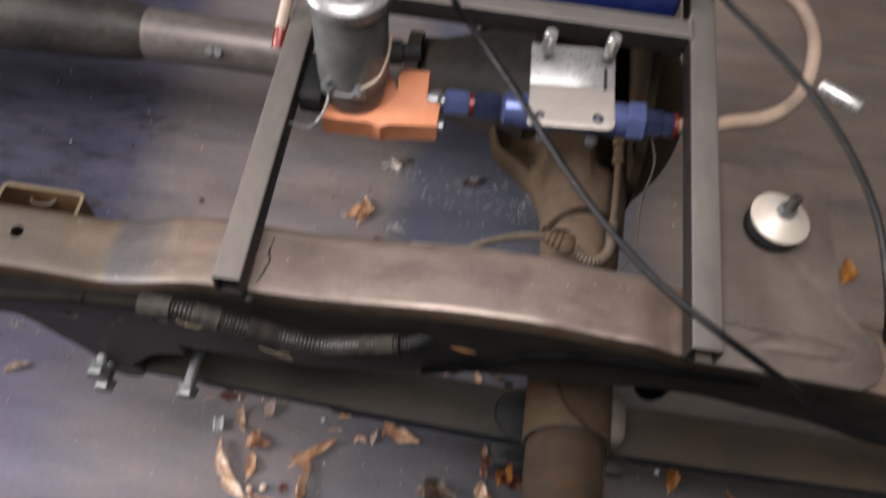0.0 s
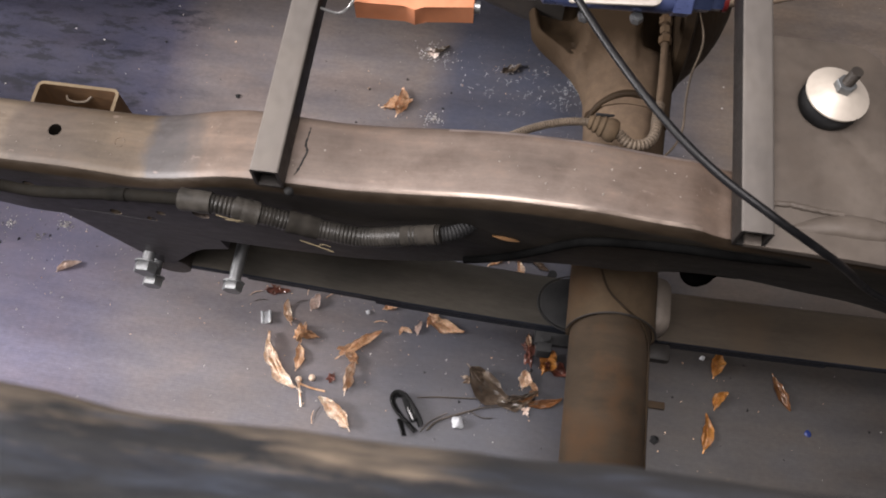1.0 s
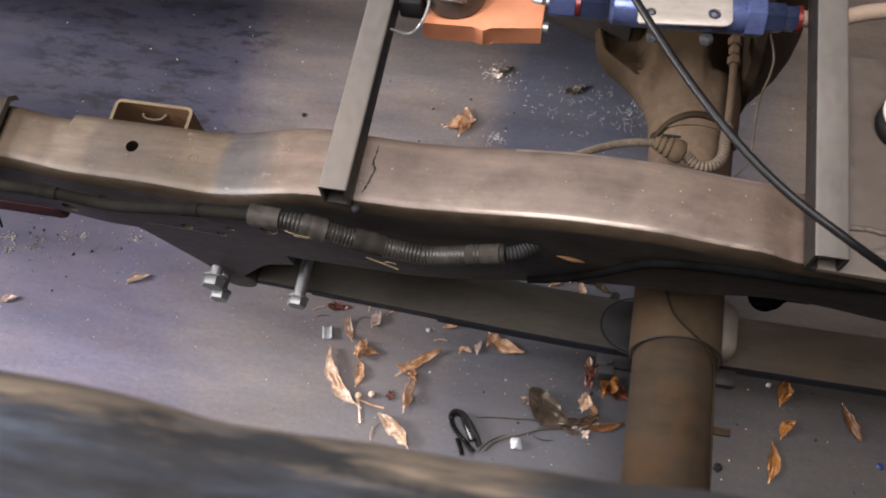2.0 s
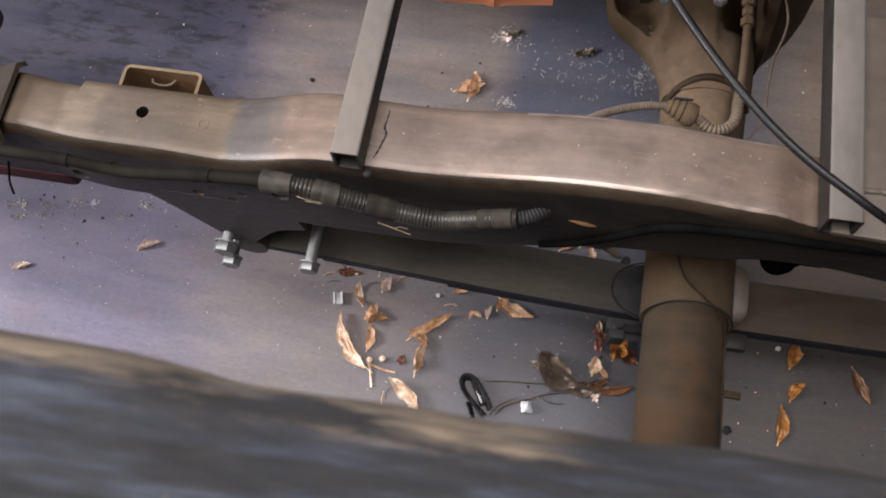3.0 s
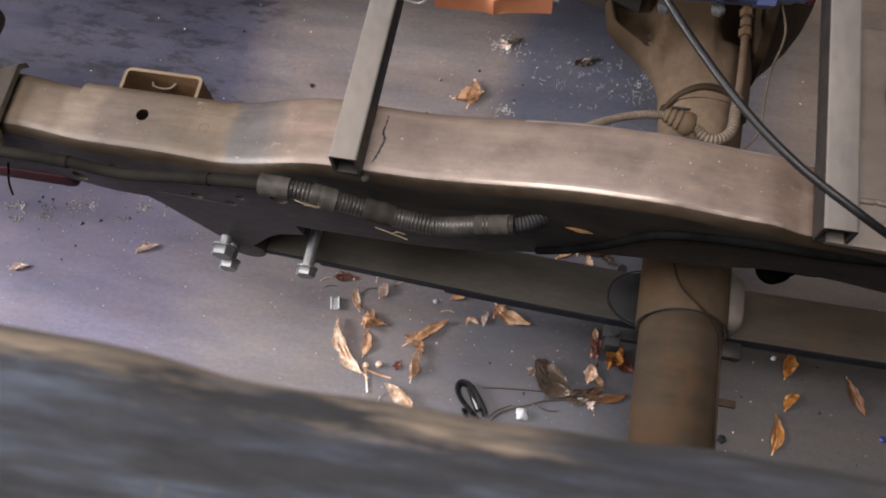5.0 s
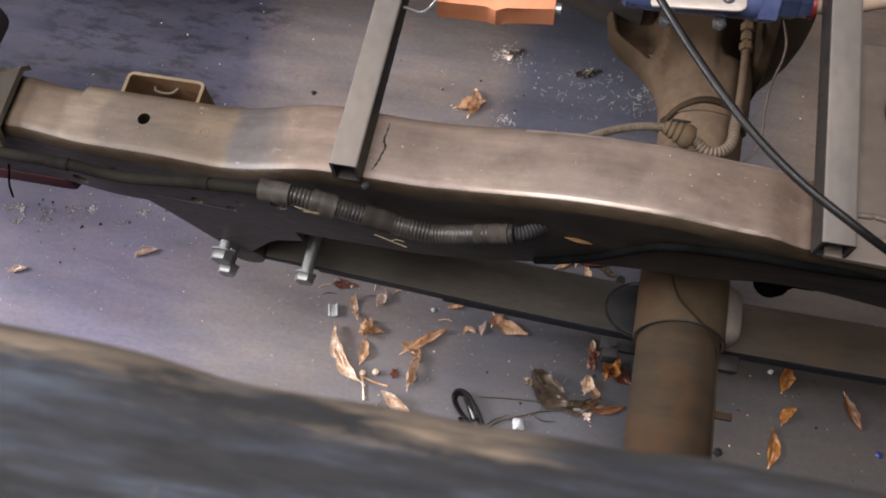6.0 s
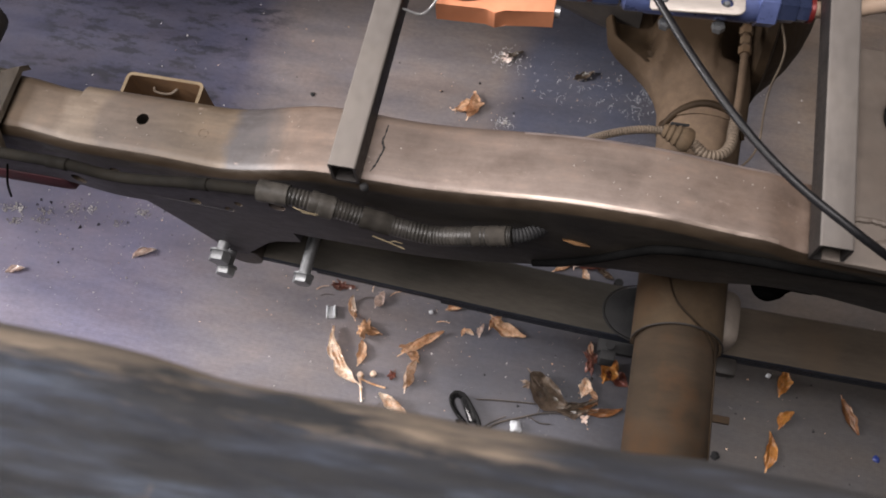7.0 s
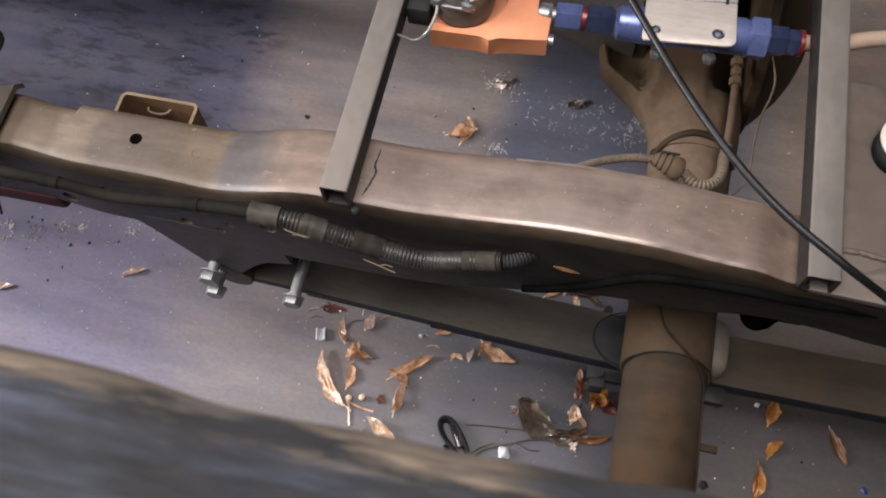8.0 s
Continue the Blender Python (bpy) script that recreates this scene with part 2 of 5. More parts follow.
SLEEVE_TAPE = surface("dusty_brown_tape", (0.020, 0.0178, 0.0148), (0.042, 0.037, 0.031), 30, 0.8, 0, 0.25, 6)
LOOM = surface("dusty_loom", (0.095, 0.070, 0.047), (0.160, 0.120, 0.083), 30, 0.75, 0, 0.2, 6)
RUBBER = surface("black_rubber", (0.010, 0.010, 0.011), (0.026, 0.026, 0.026), 30, 0.75, 0, 0.1, 6)
CABLE = surface("dark_grey_cable", (0.0035, 0.0035, 0.0042), (0.008, 0.008, 0.009), 14, 0.42, 0, 0.08, 8)
HOSE = surface("beige_hose", (0.35, 0.265, 0.20), (0.45, 0.35, 0.265), 14, 0.5, 0, 0.08, 10, (1, 1, 1), (0.40, 0.29, 0.21), 0.35, 0.15)
ORANGE = surface("orange_anodised", (0.60, 0.215, 0.092), (0.72, 0.275, 0.128), 12, 0.55, 0.0, 0.05, 14, (1, 1, 1), None, 0.5, 0.1)
BLUE = surface("blue_anodised", (0.115, 0.155, 0.36), (0.17, 0.215, 0.46), 16, 0.32, 0.55, 0.05, 10, (1, 1, 1), None, 0.5, 0.12)
NAVY = surface("dark_blue_fitting", (0.026, 0.037, 0.085), (0.045, 0.060, 0.125), 16, 0.33, 0.5, 0.05, 10, (1, 1, 1), None, 0.5, 0.12)
RED = surface("red_anodised", (0.14, 0.014, 0.014), (0.20, 0.024, 0.021), 20, 0.35, 0.4, 0.05)
REDPAINT = surface("faded_red_paint", (0.036, 0.008, 0.012), (0.095, 0.020, 0.028), 12, 0.75, 0, 0.2, 6, (0.6, 1, 1), (0.03, 0.02, 0.022), 0.4)
CANISTER = surface("grey_canister", (0.12, 0.128, 0.122), (0.18, 0.187, 0.176), 14, 0.34, 0.2, 0.05, 8)
SHAFT = surface("dusty_grey_shaft", (0.125, 0.108, 0.098), (0.175, 0.152, 0.138), 10, 0.38, 0.3, 0.05, 8)
ALU = surface("dull_aluminium", (0.28, 0.28, 0.28), (0.38, 0.375, 0.37), 30, 0.3, 0.4, 0.05, 8, (1, 1, 1), None, 0.5, 0.12)
WASHER = surface("dull_zinc_washer", (0.56, 0.50, 0.43), (0.64, 0.57, 0.49), 12, 0.40, 0.25, 0.03, 10, (1, 1, 1), None, 0.5, 0.08)
TANK = surface("blue_tank", (0.012, 0.03, 0.17), (0.02, 0.045, 0.24), 8, 0.4, 0, 0.1)
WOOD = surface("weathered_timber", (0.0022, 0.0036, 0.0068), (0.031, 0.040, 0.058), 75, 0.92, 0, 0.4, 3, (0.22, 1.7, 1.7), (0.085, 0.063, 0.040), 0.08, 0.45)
LEAF = leaf_surface("dry_leaf", (0.52, 0.27, 0.125), (0.95, 0.68, 0.46), (1.15, 1.2, 1.3))
LEAF_RED = leaf_surface("dry_red_leaf", (0.10, 0.035, 0.025), (0.20, 0.07, 0.045), (1.2, 1.0, 1.0))
LEAF_GREY = leaf_surface("dead_grey_leaf", (0.090, 0.066, 0.048), (0.24, 0.185, 0.14), (1.3, 1.2, 1.1))
LEAF_PALE = leaf_surface("pale_leaf", (0.58, 0.33, 0.17), (0.98, 0.87, 0.75), (1.08, 1.05, 1.0))
LEAF_PINK = leaf_surface("bleached_leaf", (0.72, 0.56, 0.48), (0.95, 0.84, 0.78), (1.05, 1.05, 1.05))
STRAW = surface("pale_straw", (0.20, 0.155, 0.085), (0.36, 0.29, 0.17), 40, 0.7, 0, 0.2)
TWIG = surface("dark_twig", (0.05, 0.04, 0.032), (0.12, 0.095, 0.075), 40, 0.5, 0, 0.2)
LEAF_BROWN = leaf_surface("dark_brown_leaf", (0.17, 0.075, 0.028), (0.32, 0.15, 0.058), (1.1, 1.0, 1.0))
GOLD = leaf_surface("gold_leaf", (0.40, 0.16, 0.030), (0.66, 0.32, 0.085), (1.1, 1.1, 1.1))
for m in (GOLD, LEAF_BROWN):
    m.node_tree.nodes["Principled BSDF"].inputs["Coat Weight"].default_value = 0.25
BLACKGLOSS = surface("glossy_black_plastic", (0.014, 0.014, 0.015), (0.03, 0.03, 0.03), 30, 0.12, 0, 0.1, even=0.3)
CRUMB = surface("white_crumb", (0.55, 0.57, 0.60), (0.78, 0.80, 0.83), 60, 0.5, 0, 0.2, tone=0.7)
duller(BLACK, 0.0)
duller(ORANGE, 1.0)
for m in (CABLE, REDPAINT, LIP, SPRING, NAVY_EDGE, SPRING_OLIVE, SADDLE, PLATE, PAINT, RUBBER, AXLE, DARK):
    duller(m, 0.22)
for m in (HOLLOW, OILY, HOUSING, SLEEVE, SLEEVE_TAPE, TAPE):
    duller(m, 0.10)
duller(CONDUIT, 0.28)
GRIT = surface("pale_grit", (0.24, 0.22, 0.20), (0.66, 0.64, 0.62), 30, 0.7, 0, 0.2, tone=1.0)
DUSTGRIT = surface("dusty_grit", (0.30, 0.26, 0.22), (0.62, 0.57, 0.52), 30, 0.8, 0, 0.2)
LINT = surface("white_lint", (0.55, 0.56, 0.58), (0.85, 0.85, 0.86), 40, 0.8, 0, 0.1, tone=1.0)
WALL = surface("plain_wall", (0.16, 0.15, 0.14), (0.22, 0.21, 0.195), 1.5, 0.85, 0, 0.1)


def floor_surface():
    m = bpy.data.materials.new("worn_floor_sheet")
    m.use_nodes = True
    nt = m.node_tree
    bsdf = nt.nodes["Principled BSDF"]
    big = noise_tex(nt, 2.3, 5, 0.55, (1, 1, 1), 4.0)
    streak = noise_tex(nt, 10, 7, 0.65, (0.35, 1.6, 1), 1.0)
    fine = noise_tex(nt, 160, 6, 0.7, (0.7, 1.2, 1), 2.0)
    blots = noise_tex(nt, 38, 9, 0.76, (0.48, 1.5, 1), 9.0)
    tc = nt.nodes.new("ShaderNodeTexCoord")
    sep = nt.nodes.new("ShaderNodeSeparateXYZ")
    nt.links.new(tc.outputs["Object"], sep.inputs["Vector"])
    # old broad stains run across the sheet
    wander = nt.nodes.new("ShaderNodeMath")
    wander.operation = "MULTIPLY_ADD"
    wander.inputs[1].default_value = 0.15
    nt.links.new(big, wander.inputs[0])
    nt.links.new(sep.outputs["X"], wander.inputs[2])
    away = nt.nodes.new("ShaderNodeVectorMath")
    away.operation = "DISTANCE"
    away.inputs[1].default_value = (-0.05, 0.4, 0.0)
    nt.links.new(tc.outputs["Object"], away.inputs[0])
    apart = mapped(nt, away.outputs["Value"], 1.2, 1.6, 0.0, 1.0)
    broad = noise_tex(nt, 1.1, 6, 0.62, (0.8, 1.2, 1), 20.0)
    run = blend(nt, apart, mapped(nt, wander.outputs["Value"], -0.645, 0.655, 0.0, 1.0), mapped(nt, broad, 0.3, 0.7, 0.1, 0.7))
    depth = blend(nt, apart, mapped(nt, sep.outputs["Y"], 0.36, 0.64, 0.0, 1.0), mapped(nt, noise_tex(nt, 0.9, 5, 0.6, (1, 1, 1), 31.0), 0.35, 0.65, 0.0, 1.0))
    # near and far tones of the stains also carry the floor's sheen and shade
    near_tone = ramp(nt, run, [(0.06, (0.108, 0.100, 0.148)), (0.12, (0.116, 0.107, 0.146)), (0.19, (0.136, 0.125, 0.140)), (0.31, (0.140, 0.126, 0.131)), (0.42, (0.110, 0.100, 0.106)), (0.49, (0.064, 0.064, 0.076)), (0.62, (0.046, 0.046, 0.054)), (0.80, (0.050, 0.046, 0.044))])
    far_tone = ramp(nt, run, [(0.06, (0.027, 0.027, 0.042)), (0.125, (0.039, 0.038, 0.057)), (0.175, (0.090, 0.080, 0.082)), (0.30, (0.124, 0.109, 0.107)), (0.445, (0.136, 0.119, 0.116)), (0.495, (0.070, 0.074, 0.101)), (0.60, (0.076, 0.080, 0.105)), (0.73, (0.098, 0.100, 0.120)), (0.83, (0.128, 0.106, 0.090))])
    col = mix(nt, depth, near_tone, far_tone)
    # dark scuffs in clusters on the bluer part of the sheet
    patch = noise_tex(nt, 5.5, 3, 0.5, (0.8, 1.2, 1), 13.0)
    far = nt.nodes.new("ShaderNodeMath")
    far.operation = "MULTIPLY"
    nt.links.new(mapped(nt, blots, 0.50, 0.57, 0.0, 0.9), far.inputs[0])
    nt.links.new(mapped(nt, patch, 0.38, 0.50, 0.0, 1.0), far.inputs[1])
    here = nt.nodes.new("ShaderNodeMath")
    here.operation = "MULTIPLY"
    nt.links.new(far.outputs["Value"], here.inputs[0])
    nt.links.new(mapped(nt, sep.outputs["X"], -0.56, -0.46, 1.0, 0.10), here.inputs[1])
    deep = nt.nodes.new("ShaderNodeMath")
    deep.operation = "MULTIPLY"
    nt.links.new(here.outputs["Value"], deep.inputs[0])
    nt.links.new(mapped(nt, sep.outputs["Y"], 0.44, 0.60, 0.10, 1.0), deep.inputs[1])
    col = mix(nt, deep.outputs["Value"], col, (0.013, 0.0135, 0.019))
    tint = noise_tex(nt, 15, 5, 0.6, (0.7, 1.2, 1), 26.0)
    col = mix(nt, 1.0, col, ramp(nt, tint, [(0.36, (0.94, 0.97, 1.03)), (0.5, (1.0, 1.0, 1.0)), (0.64, (1.07, 1.02, 0.97))]), "MULTIPLY")
    col = mix(nt, 1.0, col, ramp(nt, streak, [(0.3, (0.72, 0.72, 0.74)), (0.7, (1.18, 1.16, 1.14))]), "MULTIPLY")
    col = mix(nt, 1.0, col, ramp(nt, fine, [(0.3, (0.84, 0.84, 0.84)), (0.72, (1.14, 1.13, 1.12))]), "MULTIPLY")
    nt.links.new(col, bsdf.inputs["Base Color"])
    nt.links.new(mapped(nt, streak, 0.3, 0.7, 0.38, 0.54), bsdf.inputs["Roughness"])
    bsdf.inputs["Specular IOR Level"].default_value = 0.3
    # woven backing that shows through as a fine grid
    threads = []
    for way in ("X", "Y"):
        w = nt.nodes.new("ShaderNodeTexWave")
        w.wave_type, w.bands_direction, w.wave_profile = "BANDS", way, "SIN"
        w.inputs["Scale"].default_value, w.inputs["Distortion"].default_value = 92, 3.0
        w.inputs["Detail"].default_value, w.inputs["Detail Scale"].default_value = 2, 0.5
        nt.links.new(tc.outputs["Object"], w.inputs["Vector"])
        threads.append(w.outputs["Fac"])
    weave = nt.nodes.new("ShaderNodeMath")
    weave.operation = "MULTIPLY"
    nt.links.new(threads[0], weave.inputs[0])
    nt.links.new(threads[1], weave.inputs[1])
    col = mix(nt, 1.0, col, ramp(nt, weave.outputs["Value"], [(0.0, (0.96, 0.96, 0.96)), (1.0, (1.06, 1.06, 1.06))]), "MULTIPLY")
    nt.links.new(col, bsdf.inputs["Base Color"])
    total = nt.nodes.new("ShaderNodeMath")
    total.operation = "MULTIPLY_ADD"
    total.inputs[1].default_value = 0.3
    nt.links.new(weave.outputs["Value"], total.inputs[0])
    nt.links.new(fine, total.inputs[2])
    b = nt.nodes.new("ShaderNodeBump")
    b.inputs["Strength"].default_value, b.inputs["Distance"].default_value = 0.12, 0.001
    nt.links.new(total.outputs["Value"], b.inputs["Height"])
    nt.links.new(b.outputs["Normal"], bsdf.inputs["Normal"])
    return m


FLOOR = floor_surface()


# ---- builders ----
def part(name, bm, material, parent=None, label="", smooth=40):
    me = bpy.data.meshes.new(name)
    bmesh.ops.recalc_face_normals(bm, faces=bm.faces)
    bm.to_mesh(me)
    bm.free()
    me.materials.append(material)
    if smooth:
        me.shade_smooth()
        me.set_sharp_from_angle(angle=radians(smooth))
    ob = new(name, me)
    if parent:
        ob.parent = parent
    if label:
        ob["label"] = label
    return ob


def two_tone(ob, material, test):
    """Gives a second material to the faces that pass the test."""
    ob.data.materials.append(material)
    for p in ob.data.polygons:
        if test(p):
            p.material_index = 1
    return ob


def thing(name, label, category, group="", kind=""):
    return tagged(new(name), label, category, group, kind)


def add_box(bm, x0, x1, y0, y1, z0, z1, bevel=0.0, seg=2, m=None):
    made = bmesh.ops.create_cube(bm, size=1)["verts"]
    for v in made:
        v.co = Vector(((x0 + x1) / 2 + v.co.x * (x1 - x0), (y0 + y1) / 2 + v.co.y * (y1 - y0), (z0 + z1) / 2 + v.co.z * (z1 - z0)))
    if bevel:
        edges = list({e for v in made for e in v.link_edges})
        made = [v for v in bmesh.ops.bevel(bm, geom=edges, offset=bevel, segments=seg, profile=0.5, affect="EDGES")["verts"]]
    if m:
        bmesh.ops.transform(bm, matrix=m, verts=list({v for v in made}))
    return bm


def box(*a, **k):
    return add_box(bmesh.new(), *a, **k)


def ring_verts(bm, centre, u, v, r, seg, wobble=None):
    return [bm.verts.new(centre + (u * math.cos(a) + v * math.sin(a)) * r) for a in (2 * math.pi * i / seg for i in range(seg))]


def bridge(bm, rings, close=True, caps=True):
    n = len(rings[0])
    for a, b in zip(rings, rings[1:]):
        for i in range(n if close else n - 1):
            bm.faces.new((a[i], a[(i + 1) % n], b[(i + 1) % n], b[i]))
    if caps:
        bm.faces.new(rings[0][::-1])
        bm.faces.new(rings[-1])


def lathe(profile, origin, axis, seg=32, caps=True, bm=None, flat=(1, 1)):
    """Turns (distance along the axis, radius) pairs about the axis from origin."""
    bm = bm or bmesh.new()
    axis = Vector(axis).normalized()
    u = axis.orthogonal().normalized()
    if abs(axis.z) < 0.9:
        u = axis.cross(Vector((0, 0, 1))).normalized()
    v = axis.cross(u)
    rings = [ring_verts(bm, Vector(origin) + axis * d, u * flat[0], v * flat[1], max(r, 1e-5), seg) for d, r in profile]
    bridge(bm, rings, True, caps)
    return bm


def curve_points(points, steps=10):
    """A smooth run through the points."""
    p = [Vector(q) for q in points]
    p = [2 * p[0] - p[1], *p, 2 * p[-1] - p[-2]]
    out = []
    for a, b, c, d in zip(p, p[1:], p[2:], p[3:]):
        for i in range(steps):
            t = i / steps
            out.append(0.5 * (2 * b + (c - a) * t + (2 * a - 5 * b + 4 * c - d) * t * t + (3 * b - a - 3 * c + d) * t ** 3))
    out.append(p[-2])
    return out


def pipe(points, radius, seg=14, steps=10, bm=None, smooth_run=True):
    """A round bar along the points; radius: a number or a function of the distance run."""
    bm = bm or bmesh.new()
    run = curve_points(points, steps) if smooth_run else [Vector(q) for q in points]
    rings, dist, u = [], 0.0, None
    for i, q in enumerate(run):
        t = (run[min(i + 1, len(run) - 1)] - run[max(i - 1, 0)]).normalized()
        u = t.orthogonal().normalized() if u is None else (u - t * u.dot(t)).normalized()
        if i:
            dist += (q - run[i - 1]).length
        rings.append(ring_verts(bm, q, u, t.cross(u), radius(dist) if callable(radius) else radius, seg))
    bridge(bm, rings)
    return bm


def corrugated(points, radius, pitch, depth, seg=14):
    """A split loom: fine ribs all along."""
    dense, run, total = [], curve_points(points, 24), 0.0
    lengths = [0.0]
    for a, b in zip(run, run[1:]):
        total += (b - a).length
        lengths.append(total)
    count = int(total / (pitch / 4))
    j = 0
    for i in range(count + 1):
        d = total * i / count
        while j < len(lengths) - 2 and lengths[j + 1] < d:
            j += 1
        f = (d - lengths[j]) / max(lengths[j + 1] - lengths[j], 1e-9)
        dense.append(run[j].lerp(run[j + 1], f))
    return pipe(dense, lambda d: radius - depth * (0.5 + 0.5 * math.cos(2 * math.pi * d / pitch)) ** 2, seg, 1, None, False)


def hexagon(bm, centre, axis, r, h, bevel=0.0006):
    prof = [(0, r * 0.93), (bevel * 2, r), (h - bevel * 2, r), (h, r * 0.93)]
    return lathe(prof, centre, axis, 6, True, bm)


def threaded(p0, axis, r, length, pitch=0.0016, bm=None):
    n = int(length / (pitch / 2))
    return lathe([(length * i / n, r if i % 2 else r * 0.86) for i in range(n + 1)], p0, axis, 14, True, bm)


def prism(outline, z0, z1, bevel=0.001):
    """A plate of the given outline in x and y."""
    bm = bmesh.new()
    low = [bm.verts.new((x, y, z0)) for x, y in outline]
    high = [bm.verts.new((x, y, z1)) for x, y in outline]
    n = len(outline)
    for i in range(n):
        bm.faces.new((low[i], low[(i + 1) % n], high[(i + 1) % n], high[i]))
    bottom, top = bm.faces.new(low[::-1]), bm.faces.new(high)
    if bevel:
        bmesh.ops.bevel(bm, geom=list({*top.edges, *bottom.edges}), offset=bevel, segments=2, profile=0.5, affect="EDGES")
    return bm


def square_tube(p0, p1, width, height, wall, radius, twist=0.0):
    """A hollow rectangular tube from p0 to p1 (axis at its middle), open at both ends."""
    bm = bmesh.new()
    p0, p1 = Vector(p0), Vector(p1)
    t = (p1 - p0).normalized()
    up = Vector((0, 0, 1)) if abs(t.z) < 0.9 else Vector((0, 1, 0))
    side = t.cross(up).normalized()
    up = side.cross(t)

    def loop(q, w, h, r):
        out = []
        for cx, cy, a0 in ((1, 1, 0), (-1, 1, 90), (-1, -1, 180), (1, -1, 270)):
            for k in range(4):
                a = radians(a0 + 30 * k)
                out.append(bm.verts.new(q + side * (cx * (w / 2 - r) + r * math.cos(a)) + up * (cy * (h / 2 - r) + r * math.sin(a))))
        return out

    o0, o1 = loop(p0, width, height, radius), loop(p1, width, height, radius)
    i0, i1 = loop(p0, width - 2 * wall, height - 2 * wall, radius * 0.5), loop(p1, width - 2 * wall, height - 2 * wall, radius * 0.5)
    bridge(bm, [o0, o1, i1, i0, o0], True, False)
    return bm


def sstep(a, b, x):
    t = min(max((x - a) / (b - a), 0), 1)
    return t * t * (3 - 2 * t)


def welded_bead(points, r, rough=0.35, seed=1):
    run = curve_points(points, 14)
    sizes = [r * (1 + rough * 1.6 * noise.noise((i * 0.31, seed, 0.4))) for i in range(len(run))]
    run = [q + Vector((0.3 * r * noise.noise((i * 0.23, seed, 3.1)), 0.5 * r * noise.noise((i * 0.27, seed, 6.2)), 0)) for i, q in enumerate(run)]
    return pipe(run, lambda d, it=iter(sizes): next(it), 8, 1, None, False)


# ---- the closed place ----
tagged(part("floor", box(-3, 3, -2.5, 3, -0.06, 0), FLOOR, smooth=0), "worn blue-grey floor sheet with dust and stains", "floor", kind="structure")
tagged(part("wall_north", box(-3, 3, 3.0, 3.12, 0, 2.8), WALL, smooth=0), "plain painted wall closing the workshop", "wall", kind="structure")
tagged(part("wall_east", box(3.0, 3.12, -2.5, 3.12, 0, 2.8), WALL, smooth=0), "plain painted wall closing the workshop", "wall", kind="structure")
west = box(-3.12, -3.0, -2.5, -0.42, 0, 2.8)
add_box(west, -3.12, -3.0, 0.58, 3.12, 0, 2.8)
add_box(west, -3.12, -3.0, -0.42, 0.58, 0, 1.15)
add_box(west, -3.12, -3.0, -0.42, 0.58, 2.15, 2.8)
tagged(part("wall_west", west, WALL, smooth=0), "plain painted wall with a window opening", "wall", kind="structure")
tagged(part("wall_south", box(-3.12, 3.12, -2.62, -2.5, 0, 2.8), WALL, smooth=0), "plain painted wall closing the workshop", "wall", kind="structure")
roof = box(-3.12, -1.12, -2.62, 3.12, 2.8, 2.9)
add_box(roof, 0.62, 3.12, -2.62, 3.12, 2.8, 2.9)
add_box(roof, -1.12, 0.62, -2.62, -0.77, 2.8, 2.9)
add_box(roof, -1.12, 0.62, 0.67, 3.12, 2.8, 2.9)
tagged(part("ceiling", roof, WALL, smooth=0), "plain ceiling with a roof light opening", "ceiling", kind="structure")

# ---- chassis rail ----
RY0, RY1 = 0.311, 0.381


def rail_top(x):
    return 0.486 + 0.035 * sstep(-0.335, -0.205, x) + 0.0195 * sstep(-0.14, 0.03, x) - 0.0095 * sstep(0.07, 0.17, x) - 0.012 * sstep(0.168, 0.205, x) - 0.035 * sstep(0.25, 0.5, x)


def rail_near(x):
    """The outer face stands a little further out along the arch."""
    return RY0 + 0.006 * sstep(-0.45, -0.53, x) - 0.0055 * sstep(-0.40, -0.24, x)


def rail_far(x):
    return RY1 + 0.003 * sstep(-0.12, -0.25, x)


def rail_bottom(x):
    return 0.374 - 0.010 * sstep(-0.5, -0.2, x) + 0.058 * sstep(-0.15, 0.10, x) + 0.018 * sstep(0.12, 0.2, x) - 0.018 * sstep(0.22, 0.33, x) - 0.045 * sstep(0.31, 0.46, x)


def rail_body():
    bm = bmesh.new()
    xs = [-1.7 + 0.05 * i for i in range(21)] + [-0.7 + 0.011 * i for i in range(1, 128)] + [0.75 + 0.06 * i for i in range(1, 16)]
    xs = sorted(xs + [-0.4752, -0.4738])
    rings = []
    for x in xs:
        top, low, r = rail_top(x), rail_bottom(x), 0.013
        torn = 0.0065 * sstep(-0.545, -0.478, x) if x < -0.4745 else 0.0
        dent = 0.0007 * noise.noise((x * 9, 0.3, 0))
        ring = []
        big = 0.0135
        for cy, cz, a0, r in ((rail_far(x) - torn - r, top - r, 0, r), (rail_near(x) + big, top - big, 90, big), (rail_near(x) + r, low + r, 180, r), (rail_far(x) - torn - r, low + r, 270, r)):
            for k in range(7):
                a = radians(a0 + 15 * k)
                ring.append(bm.verts.new((x, cy + r * math.cos(a), cz + r * math.sin(a) + dent)))
        rings.append(ring)
    bridge(bm, rings)
    return bm


